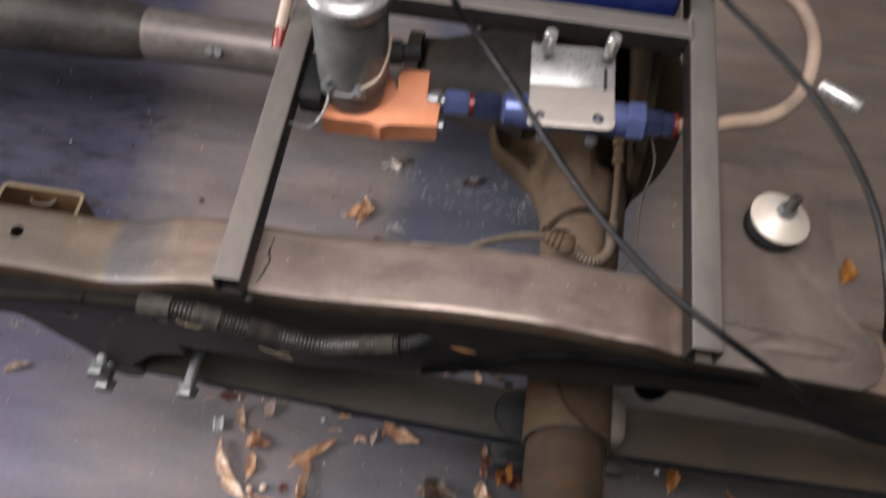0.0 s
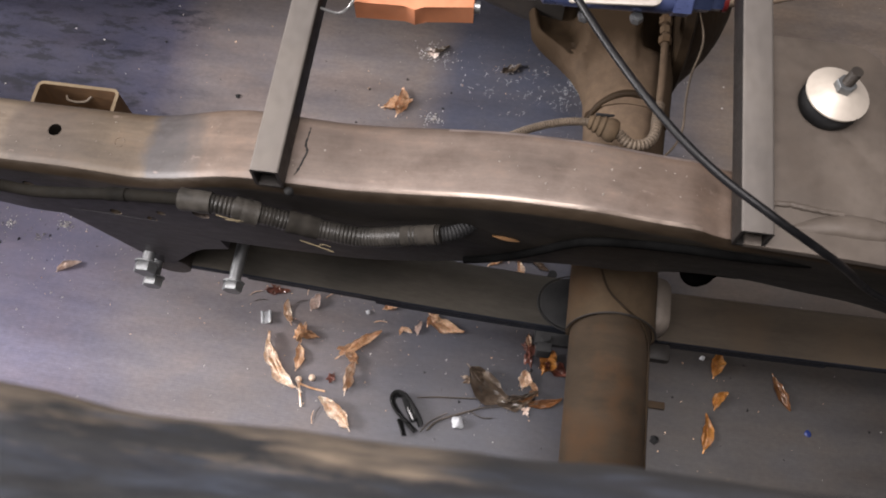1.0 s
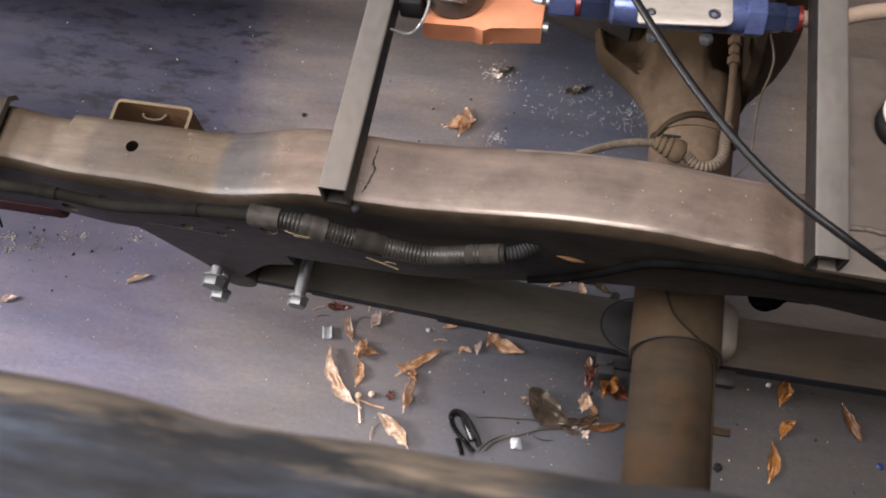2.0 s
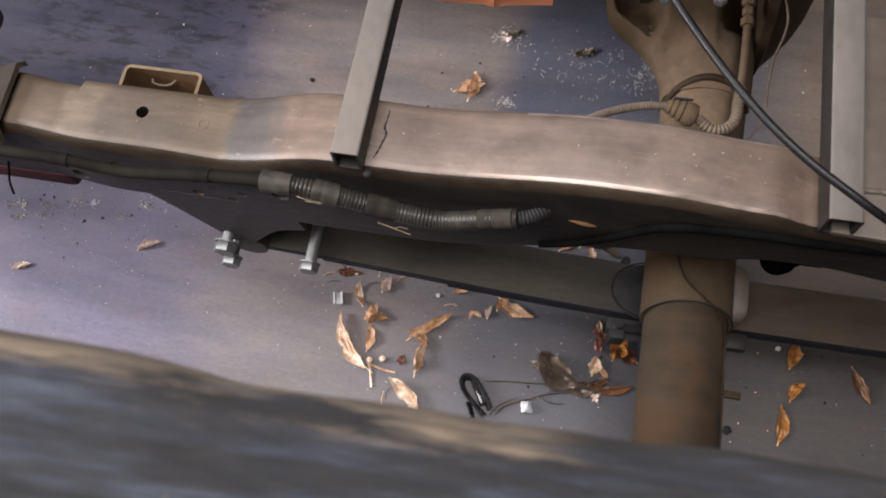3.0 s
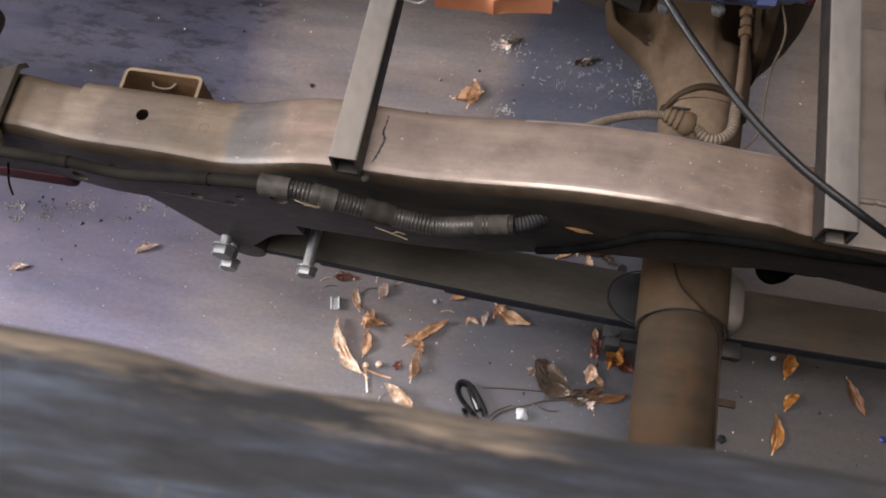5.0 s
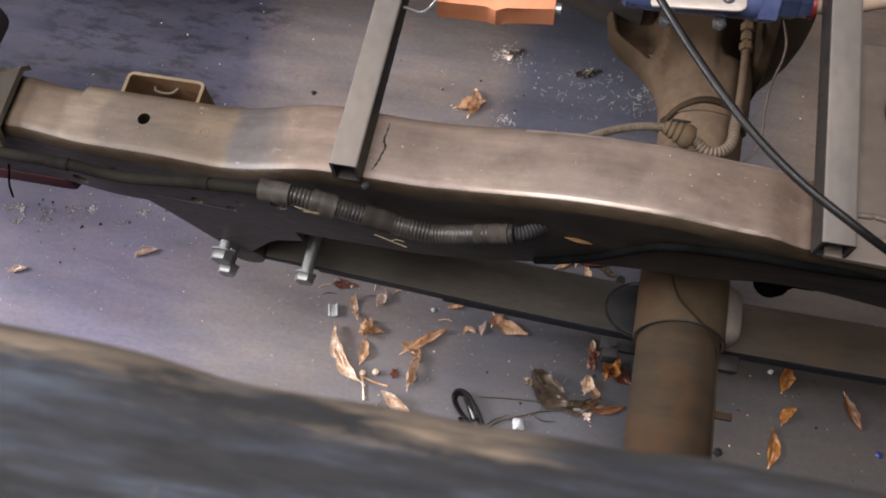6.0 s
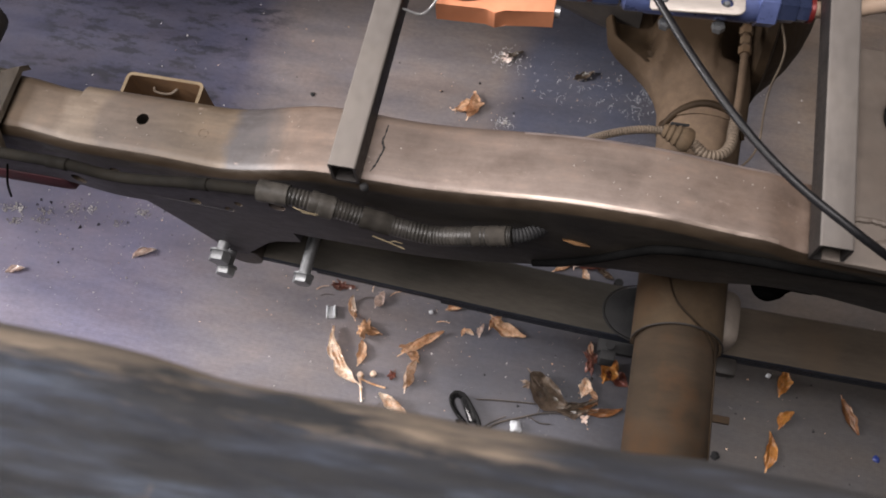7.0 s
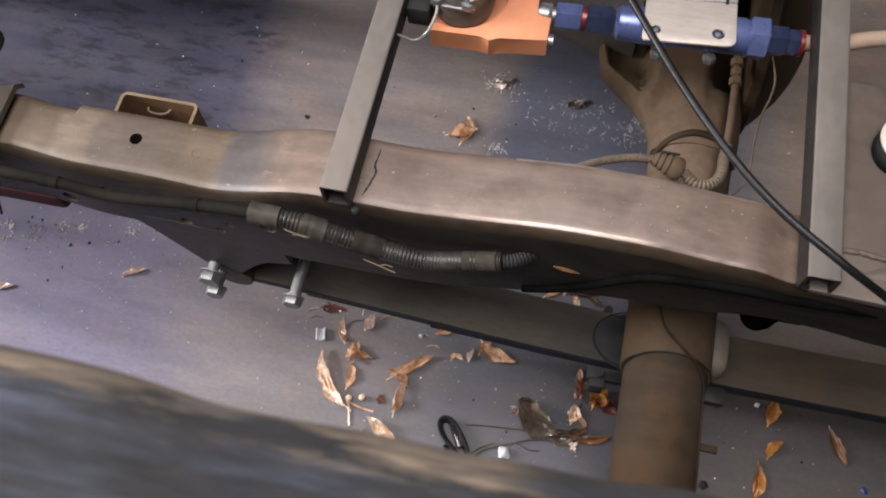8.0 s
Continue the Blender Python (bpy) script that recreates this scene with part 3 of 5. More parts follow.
def drilled(ob, cuts):
    """Cuts round holes (x, y, z, axis, radius, depth) into a mesh."""
    cutter = bmesh.new()
    for x, y, z, axis, r, depth in cuts:
        a = Vector(axis).normalized()
        lathe([(-depth / 2, r), (depth / 2, r)], Vector((x, y, z)), a, 20, True, cutter)
    bmesh.ops.recalc_face_normals(cutter, faces=cutter.faces)
    me = bpy.data.meshes.new("cutter")
    cutter.to_mesh(me)
    cutter.free()
    tool = new("cutter", me)
    mod = ob.modifiers.new("holes", "BOOLEAN")
    mod.operation, mod.object, mod.solver = "DIFFERENCE", tool, "EXACT"
    made = bpy.data.meshes.new_from_object(ob.evaluated_get(bpy.context.evaluated_depsgraph_get()))
    ob.modifiers.clear()
    ob.data = made
    bpy.data.objects.remove(tool)
    return ob


frame_thing = thing("chassis_rail", "arched bare-steel truck chassis rail with dusty tan patches", "chassis rail")
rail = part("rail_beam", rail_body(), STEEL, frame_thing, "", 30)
HX, HY = -0.405, 0.3525
drilled(rail, [(HX, HY, 0.486, (0, 0, 1), 0.0062, 0.15), (-0.364, 0.311, 0.407, (0, 1, 0), 0.0062, 0.03), (-0.3275, 0.309, 0.4045, (0, 1, 0), 0.0052, 0.03),
               (-0.312, 0.309, 0.424, (0, 1, 0), 0.0046, 0.03), (-0.268, 0.307, 0.4385, (0, 1, 0), 0.0085, 0.03), (-0.497, 0.311, 0.4015, (0, 1, 0), 0.0085, 0.03), (-0.435, 0.311, 0.448, (0, 1, 0), 0.0055, 0.03)])

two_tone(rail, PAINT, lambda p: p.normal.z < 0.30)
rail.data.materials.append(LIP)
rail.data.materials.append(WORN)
rail.data.materials.append(HIGHLIT)
# by the turn of the roll: a bare worn far edge, a highlight painted near the front, a rusty lip darkened as it turns
# from the light
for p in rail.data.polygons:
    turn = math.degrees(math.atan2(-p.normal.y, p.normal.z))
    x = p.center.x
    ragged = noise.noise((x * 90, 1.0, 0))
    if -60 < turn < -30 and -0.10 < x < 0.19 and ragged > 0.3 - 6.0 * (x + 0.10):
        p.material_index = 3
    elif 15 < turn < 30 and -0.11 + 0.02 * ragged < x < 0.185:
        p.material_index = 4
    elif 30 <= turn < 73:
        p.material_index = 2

part("stamped_mark", pipe([(-0.342 + 0.0045 * math.cos(a), 0.3478 + 0.0045 * math.sin(a), 0.4858) for a in [radians(30 * i) for i in range(12)]], 0.0006, 6, 3), STEEL, frame_thing, "small stamped ring mark")

# a folded saddle bracket wrapped over the rail
saddle = bmesh.new()
rings = []
for x, lift in ((-0.70, 0.004), (-0.56, 0.004), (-0.548, 0.0075), (-0.540, 0.009), (-0.537, 0.006)):
    prof = [(RY0 - lift, 0.452), (RY0 - lift, 0.468), (RY0 - lift + 0.012, rail_top(x) + lift), (RY1 - 0.008 + lift, rail_top(x) + lift + 0.002), (RY1 + 0.001 + lift, rail_top(x) + lift - 0.008)]
    rings.append([saddle.verts.new((x, y, z)) for y, z in prof])
bridge(saddle, rings, False, False)
bmesh.ops.solidify(saddle, geom=saddle.faces[:], thickness=0.003)
part("saddle_bracket", saddle, OLIVE, frame_thing, "dark brown folded saddle bracket")

# upright pocket welded to the inner side
pocket = two_tone(part("stake_pocket", square_tube((-0.4205, 0.405, 0.36), (-0.4205, 0.405, 0.446), 0.085, 0.041, 0.0034, 0.007), TAN, frame_thing, "tan rectangular open-topped pocket"),
         RUST, lambda p: p.normal.z < 0.5 and (p.center - Vector((-0.421, 0.405, p.center.z))).dot(p.normal) < 0 or p.normal.x > 0.6)
part("pocket_floor", box(-0.462, -0.380, 0.385, 0.425, 0.372, 0.376), RUST, pocket)
part("pocket_clip", pipe([(-0.4385, 0.4205, 0.430), (-0.4365, 0.4165, 0.429), (-0.427, 0.4155, 0.428), (-0.418, 0.4170, 0.429), (-0.4115, 0.4205, 0.433)], 0.0012, 8), LOOM, pocket, "bent wire clip")

# flat mounting plate beyond the arch
outline = [(0.214, 0.3055), (0.27, 0.3040), (0.30, 0.3030), (0.33, 0.3015), (0.354, 0.3005), (0.369, 0.309), (0.377, 0.326), (0.374, 0.346), (0.360, 0.359), (0.346, 0.369), (0.342, 0.385), (0.3435, 0.461)]
outline += [(0.3035 + 0.04 * math.cos(a), 0.477 + 0.04 * math.sin(a)) for a in (0.2, 0.5, 0.8, 1.1, 1.4)]
outline += [(0.214, 0.5165)]
part("mounting_plate", prism(outline, 0.5195, 0.5265, 0.0012), PLATE, frame_thing, "dusty flat steel mounting plate")
part("weld_bead", welded_bead([(0.232, 0.344, 0.5270), (0.25, 0.3465, 0.5272), (0.272, 0.344, 0.5272), (0.295, 0.3425, 0.5268)], 0.0030, 0.12, 4), PLATE, frame_thing)
# a beaten lobe of plate folded over the edge
lobe = bmesh.new()
rings = []
for i in range(17):
    u = i / 16
    x = 0.255 + 0.102 * u
    half = 0.0105 * math.sin(math.pi * min(max(u, 0.04), 0.97)) ** 0.6
    yc = 0.326 + 0.010 * u + 0.003 * math.sin(u * 5)
    rings.append([lobe.verts.new((x, yc + half * math.cos(a), 0.5262 + 0.0052 * math.sin(math.pi * min(max(u, 0.05), 0.95)) * max(0, math.sin(a)) + 0.0008 * noise.noise((x * 60, a, 1.0)))) for a in [2 * math.pi * k / 14 for k in range(14)]])
bridge(lobe, rings)
part("folded_lobe", lobe, PLATE, frame_thing)
part("scratch", welded_bead([(0.2262, 0.352, 0.5266), (0.2268, 0.338, 0.5268), (0.2275, 0.326, 0.5266)], 0.0011, 0.3, 14), PALE, frame_thing, "pale scratch")
part("weld_bead", welded_bead([(-0.1612, 0.3705, rail_top(-0.161) - 0.0006), (-0.1618, 0.358, rail_top(-0.161)), (-0.1626, 0.351, rail_top(-0.162)), (-0.1600, 0.344, rail_top(-0.161)), (-0.1612, 0.337, rail_top(-0.161)), (-0.1640, 0.326, rail_top(-0.164)), (-0.1668, 0.319, rail_top(-0.166) - 0.0008), (-0.169, 0.314, rail_top(-0.169) - 0.0028)], 0.0009, 0.5, 6), RUBBER, frame_thing, "thin dark weld line")
part("weld_bead", welded_bead([(0.199, 0.368, 0.5140), (0.1975, 0.35, 0.5143), (0.199, 0.330, 0.5138)], 0.0022, 0.6, 7), DARK, frame_thing)
part("weld_blob", lathe([(0, 0.0035), (0.002, 0.0045), (0.005, 0.0035), (0.0065, 0.0015)], (-0.1700, 0.3085, 0.512), (0.2, -0.4, 1), 9), RUBBER, frame_thing, "dark burnt weld blob")
part("weld_blob", lathe([(0, 0.004), (0.003, 0.0045), (0.006, 0.002)], (0.196, 0.313, 0.504), (0, -0.5, 1), 10), ZINC, frame_thing)

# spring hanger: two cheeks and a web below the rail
HANG = [(-0.440, 0.400), (-0.27, 0.40), (-0.262, 0.352), (-0.30, 0.335), (-0.325, 0.300), (-0.345, 0.272), (-0.362, 0.268), (-0.372, 0.285), (-0.386, 0.325), (-0.415, 0.362)]
for side in (0, 1):
    cheek = bmesh.new()
    near = [rail_near(x) + 0.0006 if side == 0 else 0.3775 for x, z in HANG]
    a = [cheek.verts.new((x, y, z)) for (x, z), y in zip(HANG, near)]
    b = [cheek.verts.new((x, y + 0.008, z)) for (x, z), y in zip(HANG, near)]
    bridge(cheek, [a, b])
    bmesh.ops.triangulate(cheek, faces=cheek.faces[:])
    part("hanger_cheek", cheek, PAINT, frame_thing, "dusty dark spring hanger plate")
# dark bump stop and bracket below the arch
part("bump_stop", lathe([(0, 0.019), (0.01, 0.021), (0.030, 0.020), (0.036, 0.016), (0.052, 0.018), (0.064, 0.015), (0.070, 0.010)], (0.2165, 0.342, 0.425), (0, 0, -1), 18), BLACK, frame_thing, "black rubber bump stop")
part("stop_bracket", box(0.190, 0.246, 0.318, 0.384, 0.414, 0.440, bevel=0.004), BLACK, frame_thing)
# red painted strip along the underside
part("underside_strip", box(-0.80, -0.515, 0.3135, 0.335, 0.362, 0.390, bevel=0.008), REDPAINT, frame_thing, "faded red painted strip")

# ---- dished washer and stud on the plate ----
shock = thing("shock_mount", "silver dished washer on a black rubber bush", "shock mount")
C = Vector((0.285, 0.4475, 0.5265))
part("rubber_bush", lathe([(0, 0.025), (0.004, 0.0265), (0.012, 0.0265), (0.0165, 0.024)], C, (0, 0, 1), 32), RUBBER, shock, "black rubber bush")
tilt = (0.10, 0.06, 1)
dish = part("dished_washer", lathe([(0.0165, 0.0275), (0.0185, 0.0278), (0.0215, 0.022), (0.0255, 0.012), (0.027, 0.009)], C, tilt, 40), WASHER, shock, "silver dished washer")
T = Vector(tilt).normalized()
nut = bmesh.new()
hexagon(nut, C + T * 0.0265, T, 0.009, 0.008)
part("nut", nut, ZINC, dish, "zinc nut")
part("stud", threaded(C + T * 0.03, T, 0.0052, 0.02), DARK, dish, "dark threaded stud")

# ---- square tube cradle over the rail ----
cradle = thing("pump_cradle", "cradle of grey square steel tubes welded across the rail", "tube cradle")
TZ, TH = 0.5365, 0.029
# sides, undersides and insides get a darker copy of the steel in place of shade
two_tone(part("cradle_tube", square_tube((-0.1845, 0.3055, TZ), (-0.1845, 0.98, TZ), 0.0245, TH, 0.0028, 0.0022), TUBE, cradle), TUBE_SHADE, lambda p: p.normal.z < 0.4 or p.center.z < TZ)
two_tone(part("cradle_tube", square_tube((0.2175, 0.3055, TZ), (0.2175, 0.98, TZ), 0.0265, TH, 0.0028, 0.0022), TUBE, cradle), TUBE_SHADE, lambda p: p.normal.z < 0.4 or p.center.z < TZ)
two_tone(part("cross_tube", square_tube((-0.172, 0.6605, TZ), (0.2043, 0.6605, TZ), 0.0245, TH - 0.001, 0.0028, 0.0022), TUBE, cradle), TUBE_SHADE, lambda p: p.normal.z < 0.4 or p.center.z < TZ)
part("weld_bead", welded_bead([(0.2045, 0.645, 0.5505), (0.2045, 0.66, 0.551), (0.2045, 0.674, 0.5505)], 0.002, 0.4, 8), TUBE, cradle)

# ---- rear axle ----
axle = thing("rear_axle", "dusty rusty rear axle with differential housing", "axle")
AX, AZ = 0.153, 0.252
part("axle_tube", lathe([(-0.32, 0.0445), (0.0, 0.0445), (0.30, 0.0448), (0.392, 0.0452)], (AX, 0, AZ), (0, 1, 0), 48), AXLE, axle)
part("axle_neck", lathe([(0.392, 0.0456), (0.44, 0.0462), (0.505, 0.048), (0.575, 0.0502)], (AX, 0, AZ), (0, 1, 0), 48), HOUSING, axle, "brown dusty axle neck")
part("vent_slot", box(0.112, 0.134, 0.5535, 0.5565, 0.2940, 0.2985, bevel=0.001), RUBBER, axle)
# cast housing: the tube runs on as a web, beside it two dark hollows and a flared flange
LEFT_SIDE = [(0.570, 0.0512), (0.600, 0.0535), (0.620, 0.061), (0.639, 0.074), (0.660, 0.096), (0.676, 0.116), (0.690, 0.127), (0.737, 0.136), (0.80, 0.158), (0.852, 0.180), (0.92, 0.165), (1.00, 0.10), (1.06, 0.06), (1.11, 0.048)]


def along(table, d):
    for (d0, r0), (d1, r1) in zip(table, table[1:]):
        if d0 <= d <= d1:
            return r0 + (r1 - r0) * (d - d0) / (d1 - d0)
    return table[-1][1]


def casting_top(dx, d, left, right):
    """Height of the casting over the axle's middle."""
    edge = min(dx + left, right - dx)
    neck = 0.052 * max(0.0, 1 - (dx / 0.0555) ** 2) ** 0.5
    flange = 0.020 * min(1.0, max(0.0, edge) / 0.010) ** 0.5
    h = max(neck, flange)
    grown = sstep(0.615, 0.66, d) * sstep(1.09, 1.0, d)
    web = 0.056 * sstep(-0.078, -0.060, dx) * sstep(0.014, 0.000, dx)
    h += grown * (max(h, web) - h)
    h -= sstep(0.664, 0.712, d - 0.10 * max(0.0, -0.085 - dx)) * sstep(1.0, 0.95, d) * 0.018 * sstep(-left + 0.004, -left + 0.016, dx) * sstep(-0.062, -0.078, dx)
    h -= sstep(0.650, 0.680, d) * sstep(1.0, 0.95, d) * 0.040 * sstep(0.006, 0.014, dx) * sstep(0.046, 0.038, dx)
    return h


hb = bmesh.new()
rings = []
for i in range(91):
    d = 0.570 + 0.006 * i
    left, right = along(LEFT_SIDE, d), 0.0512 + 0.006 * sstep(0.58, 0.64, d) - 0.008 * sstep(1.0, 1.1, d)
    ring = []
    for k in range(57):
        u = -math.cos(math.pi * k / 56)
        dx = (u + 1) / 2 * (left + right) - left
        lump = 0.0011 * noise.noise((dx * 55, d * 55, 3.0))
        ring.append(hb.verts.new((AX + dx, d, AZ + casting_top(dx, d, left, right) + lump)))
    for k in range(1, 24):
        u = math.cos(math.pi * k / 24)
        dx = (u + 1) / 2 * (left + right) - left
        ring.append(hb.verts.new((AX + dx, d, AZ - 0.002 - (0.045 + 0.05 * sstep(0.70, 0.86, d) * sstep(1.1, 0.95, d)) * (1 - u * u) ** 0.5)))
    rings.append(ring)
bridge(hb, rings)
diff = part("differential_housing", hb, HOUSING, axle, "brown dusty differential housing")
# hollows to either side of the web: oil, with their shade put into the colour
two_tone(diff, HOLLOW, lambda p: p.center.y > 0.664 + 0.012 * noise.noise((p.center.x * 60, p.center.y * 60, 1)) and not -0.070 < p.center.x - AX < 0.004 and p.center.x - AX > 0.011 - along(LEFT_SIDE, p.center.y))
part("far_axle_tube", lathe([(1.095, 0.049), (1.55, 0.046)], (AX, 0, AZ), (0, 1, 0), 32), AXLE, axle)
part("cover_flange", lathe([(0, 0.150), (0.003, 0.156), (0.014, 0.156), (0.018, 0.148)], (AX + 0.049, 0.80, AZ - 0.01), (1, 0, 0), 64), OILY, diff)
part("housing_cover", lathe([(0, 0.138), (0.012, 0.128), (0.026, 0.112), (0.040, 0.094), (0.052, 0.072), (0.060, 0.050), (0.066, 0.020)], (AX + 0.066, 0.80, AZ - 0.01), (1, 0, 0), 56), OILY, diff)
part("pinion_nose", lathe([(0, 0.085), (0.05, 0.075), (0.12, 0.052), (0.15, 0.05), (0.152, 0.056), (0.17, 0.056)], (AX - 0.09, 0.80, AZ + 0.01), (-1, 0, 0), 36), DARK, diff, "dark pinion nose")
part("weld_ring", pipe([(AX + 0.0522 * math.cos(a), 0.546 + 0.038 * math.sin(a), AZ + 0.0522 * math.sin(a)) for a in (2.72, 2.5, 2.25, 1.9, 1.57, 1.2, 0.85, 0.6, 0.42)], lambda d: 0.0026 + 0.0022 * math.sin(min(1.0, d / 0.125) * math.pi) ** 0.5, 12), OILY, axle, "dark weld ring")
# saddle around the tube over the spring
sad = bmesh.new()
rings = []
for i in range(25):
    a = radians(-20 + 220 * i / 24)
    r = 0.0495
    y0 = 0.298 + 0.012 * math.sin(a) if 0 <= math.degrees(a) <= 180 else 0.298
    rings.append([sad.verts.new((AX + rr * math.cos(a), y, AZ + rr * math.sin(a))) for rr, y in ((r, y0), (r, 0.395), (0.0462, 0.395), (0.0462, y0))])
bridge(sad, rings)
part("spring_saddle", sad, SADDLE, axle, "rusty saddle wrapped round the axle")
part("saddle_seam", pipe([(AX + 0.0500 * math.cos(a), 0.2975 + 0.012 * math.sin(a), AZ + 0.0500 * math.sin(a)) for a in [radians(8 + 164 * i / 12) for i in range(13)]], 0.0011, 8, 3), DARK, axle)
# rounded pads of the spring seat to either side
pad = bmesh.new()
rings = []
for x, k in ((0.180, 1.0), (0.205, 1.0), (0.214, 0.94), (0.219, 0.8)):
    rings.append([pad.verts.new((x, 0.345 + 0.034 * k * math.copysign(abs(math.cos(a)) ** 0.5, math.cos(a)), 0.232 + 0.028 * k * math.copysign(abs(math.sin(a)) ** 0.6, math.sin(a)))) for a in [2 * math.pi * i / 28 for i in range(28)]])
bridge(pad, rings)
part("spring_pad", pad, PALE, axle, "pale dusty rounded spring pad")
slab = bmesh.new()
rings = []
for z, k in ((0.196, 1.0), (0.2025, 1.0), (0.2040, 0.985), (0.2045, 0.9)):
    rings.append([slab.verts.new((0.118 + 0.044 * k * min(0, math.cos(a)) + 0.02 * max(0, math.cos(a)), 0.347 + 0.0335 * k * math.sin(a), z)) for a in [2 * math.pi * i / 32 for i in range(32)]])
bridge(slab, rings)
part("dark_half_block", slab, RUBBER, axle, "dark half-round block on the spring")
part("half_block_rim", pipe([(0.1185 + 0.046 * math.cos(a), 0.347 + 0.0355 * math.sin(a), 0.2035) for a in [radians(90 + 180 * i / 10) for i in range(11)]], 0.0009, 8, 4), RUBBER, axle, "dark rim")

# brake pipe along the axle
bp = [(0.128, 0.40, 0.300), (0.130, 0.365, 0.3025), (0.140, 0.335, 0.303), (0.160, 0.316, 0.302), (0.180, 0.304, 0.292), (0.1905, 0.285, 0.280), (0.1925, 0.25, 0.275), (0.194, 0.2, 0.272), (0.195, 0.12, 0.27), (0.195, 0.0, 0.27)]
part("brake_pipe", pipe(bp, 0.0014, 8), OILY, axle, "thin steel brake pipe")
part("pipe_clip", box(0.188, 0.214, 0.220, 0.228, 0.262, 0.268, bevel=0.001), AXLE, axle)
part("brake_pipe", pipe([(0.222, 0.700, 0.325), (0.2275, 0.662, 0.328), (0.2245, 0.636, 0.328), (0.2150, 0.604, 0.326), (0.2105, 0.569, 0.324), (0.2085, 0.534, 0.322), (0.2010, 0.512, 0.318), (0.1865, 0.500, 0.300), (0.170, 0.494, 0.2965)], 0.0013, 8), LOOM, axle, "thin dusty brake pipe bent off the cover")
# ribbed sensor leads on the housing neck
lead = part("sensor_lead", corrugated([(-0.02, 0.45, 0.365), (0.03, 0.490, 0.351), (0.07, 0.510, 0.344), (0.104, 0.519, 0.337)], 0.0048, 0.0032, 0.0012, 12), LOOM, axle, "dusty ribbed sensor lead")
part("sensor_boot", lathe([(0, 0.0062), (0.004, 0.0088), (0.006, 0.0078), (0.010, 0.0105), (0.0125, 0.0094), (0.017, 0.0124), (0.0195, 0.0112), (0.024, 0.0135), (0.030, 0.0138), (0.034, 0.0120), (0.036, 0.006)], (0.099, 0.519, 0.338), (1, -0.22, -0.15), 22), SADDLE, lead, "dusty ribbed boot")
part("sensor_lead", corrugated([(0.134, 0.511, 0.332), (0.150, 0.500, 0.331), (0.166, 0.503, 0.330), (0.1755, 0.517, 0.329), (0.178, 0.540, 0.327), (0.180, 0.560, 0.328)], 0.0066, 0.0042, 0.0019, 12), LOOM, axle, "dusty ribbed sensor lead")
part("breather_pipe", pipe([(0.180, 0.555, 0.326), (0.1815, 0.60, 0.329), (0.182, 0.65, 0.331), (0.181, 0.70, 0.332)], 0.0046, 12), HOUSING, axle)
for y0, hr in ((0.640, 0.0078), (0.654, 0.0066), (0.668, 0.0080)):
    bh = bmesh.new()
    hexagon(bh, Vector((0.1818, y0, 0.331)), Vector((0, 1, 0)), hr, 0.010)
    part("breather_nut", bh, SADDLE, axle, "dusty hex breather fitting")

# axle stand out of sight under the near end
stand = thing("axle_stand", "dark steel stand carrying the axle end", "axle stand")
part("stand_base", box(0.06, 0.235, -0.20, -0.03, 0.0, 0.02, bevel=0.003), DARK, stand)
part("stand_post", lathe([(0.018, 0.06), (0.10, 0.032), (0.19, 0.028), (0.2085, 0.045)], (AX, -0.115, 0), (0, 0, 1), 20), DARK, stand)

# ---- leaf spring ----
spring = thing("leaf_spring", "dark grey steel leaf spring below the rail", "leaf spring")


def spring_z(x):
    return 0.1995 + 0.052 * sstep(0.14, -0.42, x) * 1.05 + 0.02 * sstep(0.3, 0.9, x)


def leaf_bar(x0, x1, drop, thick, inset=0.0):
    bm = bmesh.new()
    rings = []
    n = 60
    for i in range(n + 1):
        x = x0 + (x1 - x0) * i / n
        z = spring_z(x) - drop
        y0, y1, b = 0.3160 + inset, 0.3795 - inset, 0.0015
        prof = [(y0 + b, z), (y1 - b, z), (y1, z - b), (y1, z - thick + b), (y1 - b, z - thick), (y0 + b, z - thick), (y0, z - thick + b), (y0, z - b)]
        rings.append([bm.verts.new((x, y, zz)) for y, zz in prof])
    bridge(bm, rings)
    return bm


main = two_tone(part("main_leaf", leaf_bar(-0.36, 1.0, 0.0, 0.009), SPRING, spring), SPRING_OLIVE, lambda p: p.center.x < 0.11)
main.data.materials.append(NAVY_EDGE)
for p in main.data.polygons:
    if p.normal.y < -0.5:
        p.material_index = 2
part("second_leaf", leaf_bar(-0.27, 0.75, 0.0095, 0.007, 0.0005), NAVY_EDGE, spring)
part("third_leaf", leaf_bar(-0.12, 0.42, 0.017, 0.009, 0.001), NAVY_EDGE, spring)
part("spring_eye", lathe([(0, 0.022), (0.066, 0.022)], (-0.355, 0.3135, 0.252), (0, 1, 0), 24), DARK, spring)
part("bottom_plate", box(0.075, 0.222, 0.302, 0.388, 0.164, 0.1755, bevel=0.002), RUBBER, spring)
for x in (0.088, 0.205):
    for y in (0.306, 0.386):
        part("u_bolt_leg", threaded((x, y, 0.14), (0, 0, 1), 0.0055, 0.052), RUBBER, spring)
        un = bmesh.new()
        hexagon(un, Vector((x, y, 0.15)), Vector((0, 0, 1)), 0.011, 0.011)
        part("nut", un, RUBBER, spring)
part("clamp_tab", box(0.078, 0.096, 0.288, 0.300, 0.160, 0.190, bevel=0.002), RUBBER, spring)
part("clamp_tab", box(0.205, 0.232, 0.292, 0.3125, 0.19, 0.205, bevel=0.003), DARK, spring)

# zinc bolts at the hanger
rnd = random.Random(3)


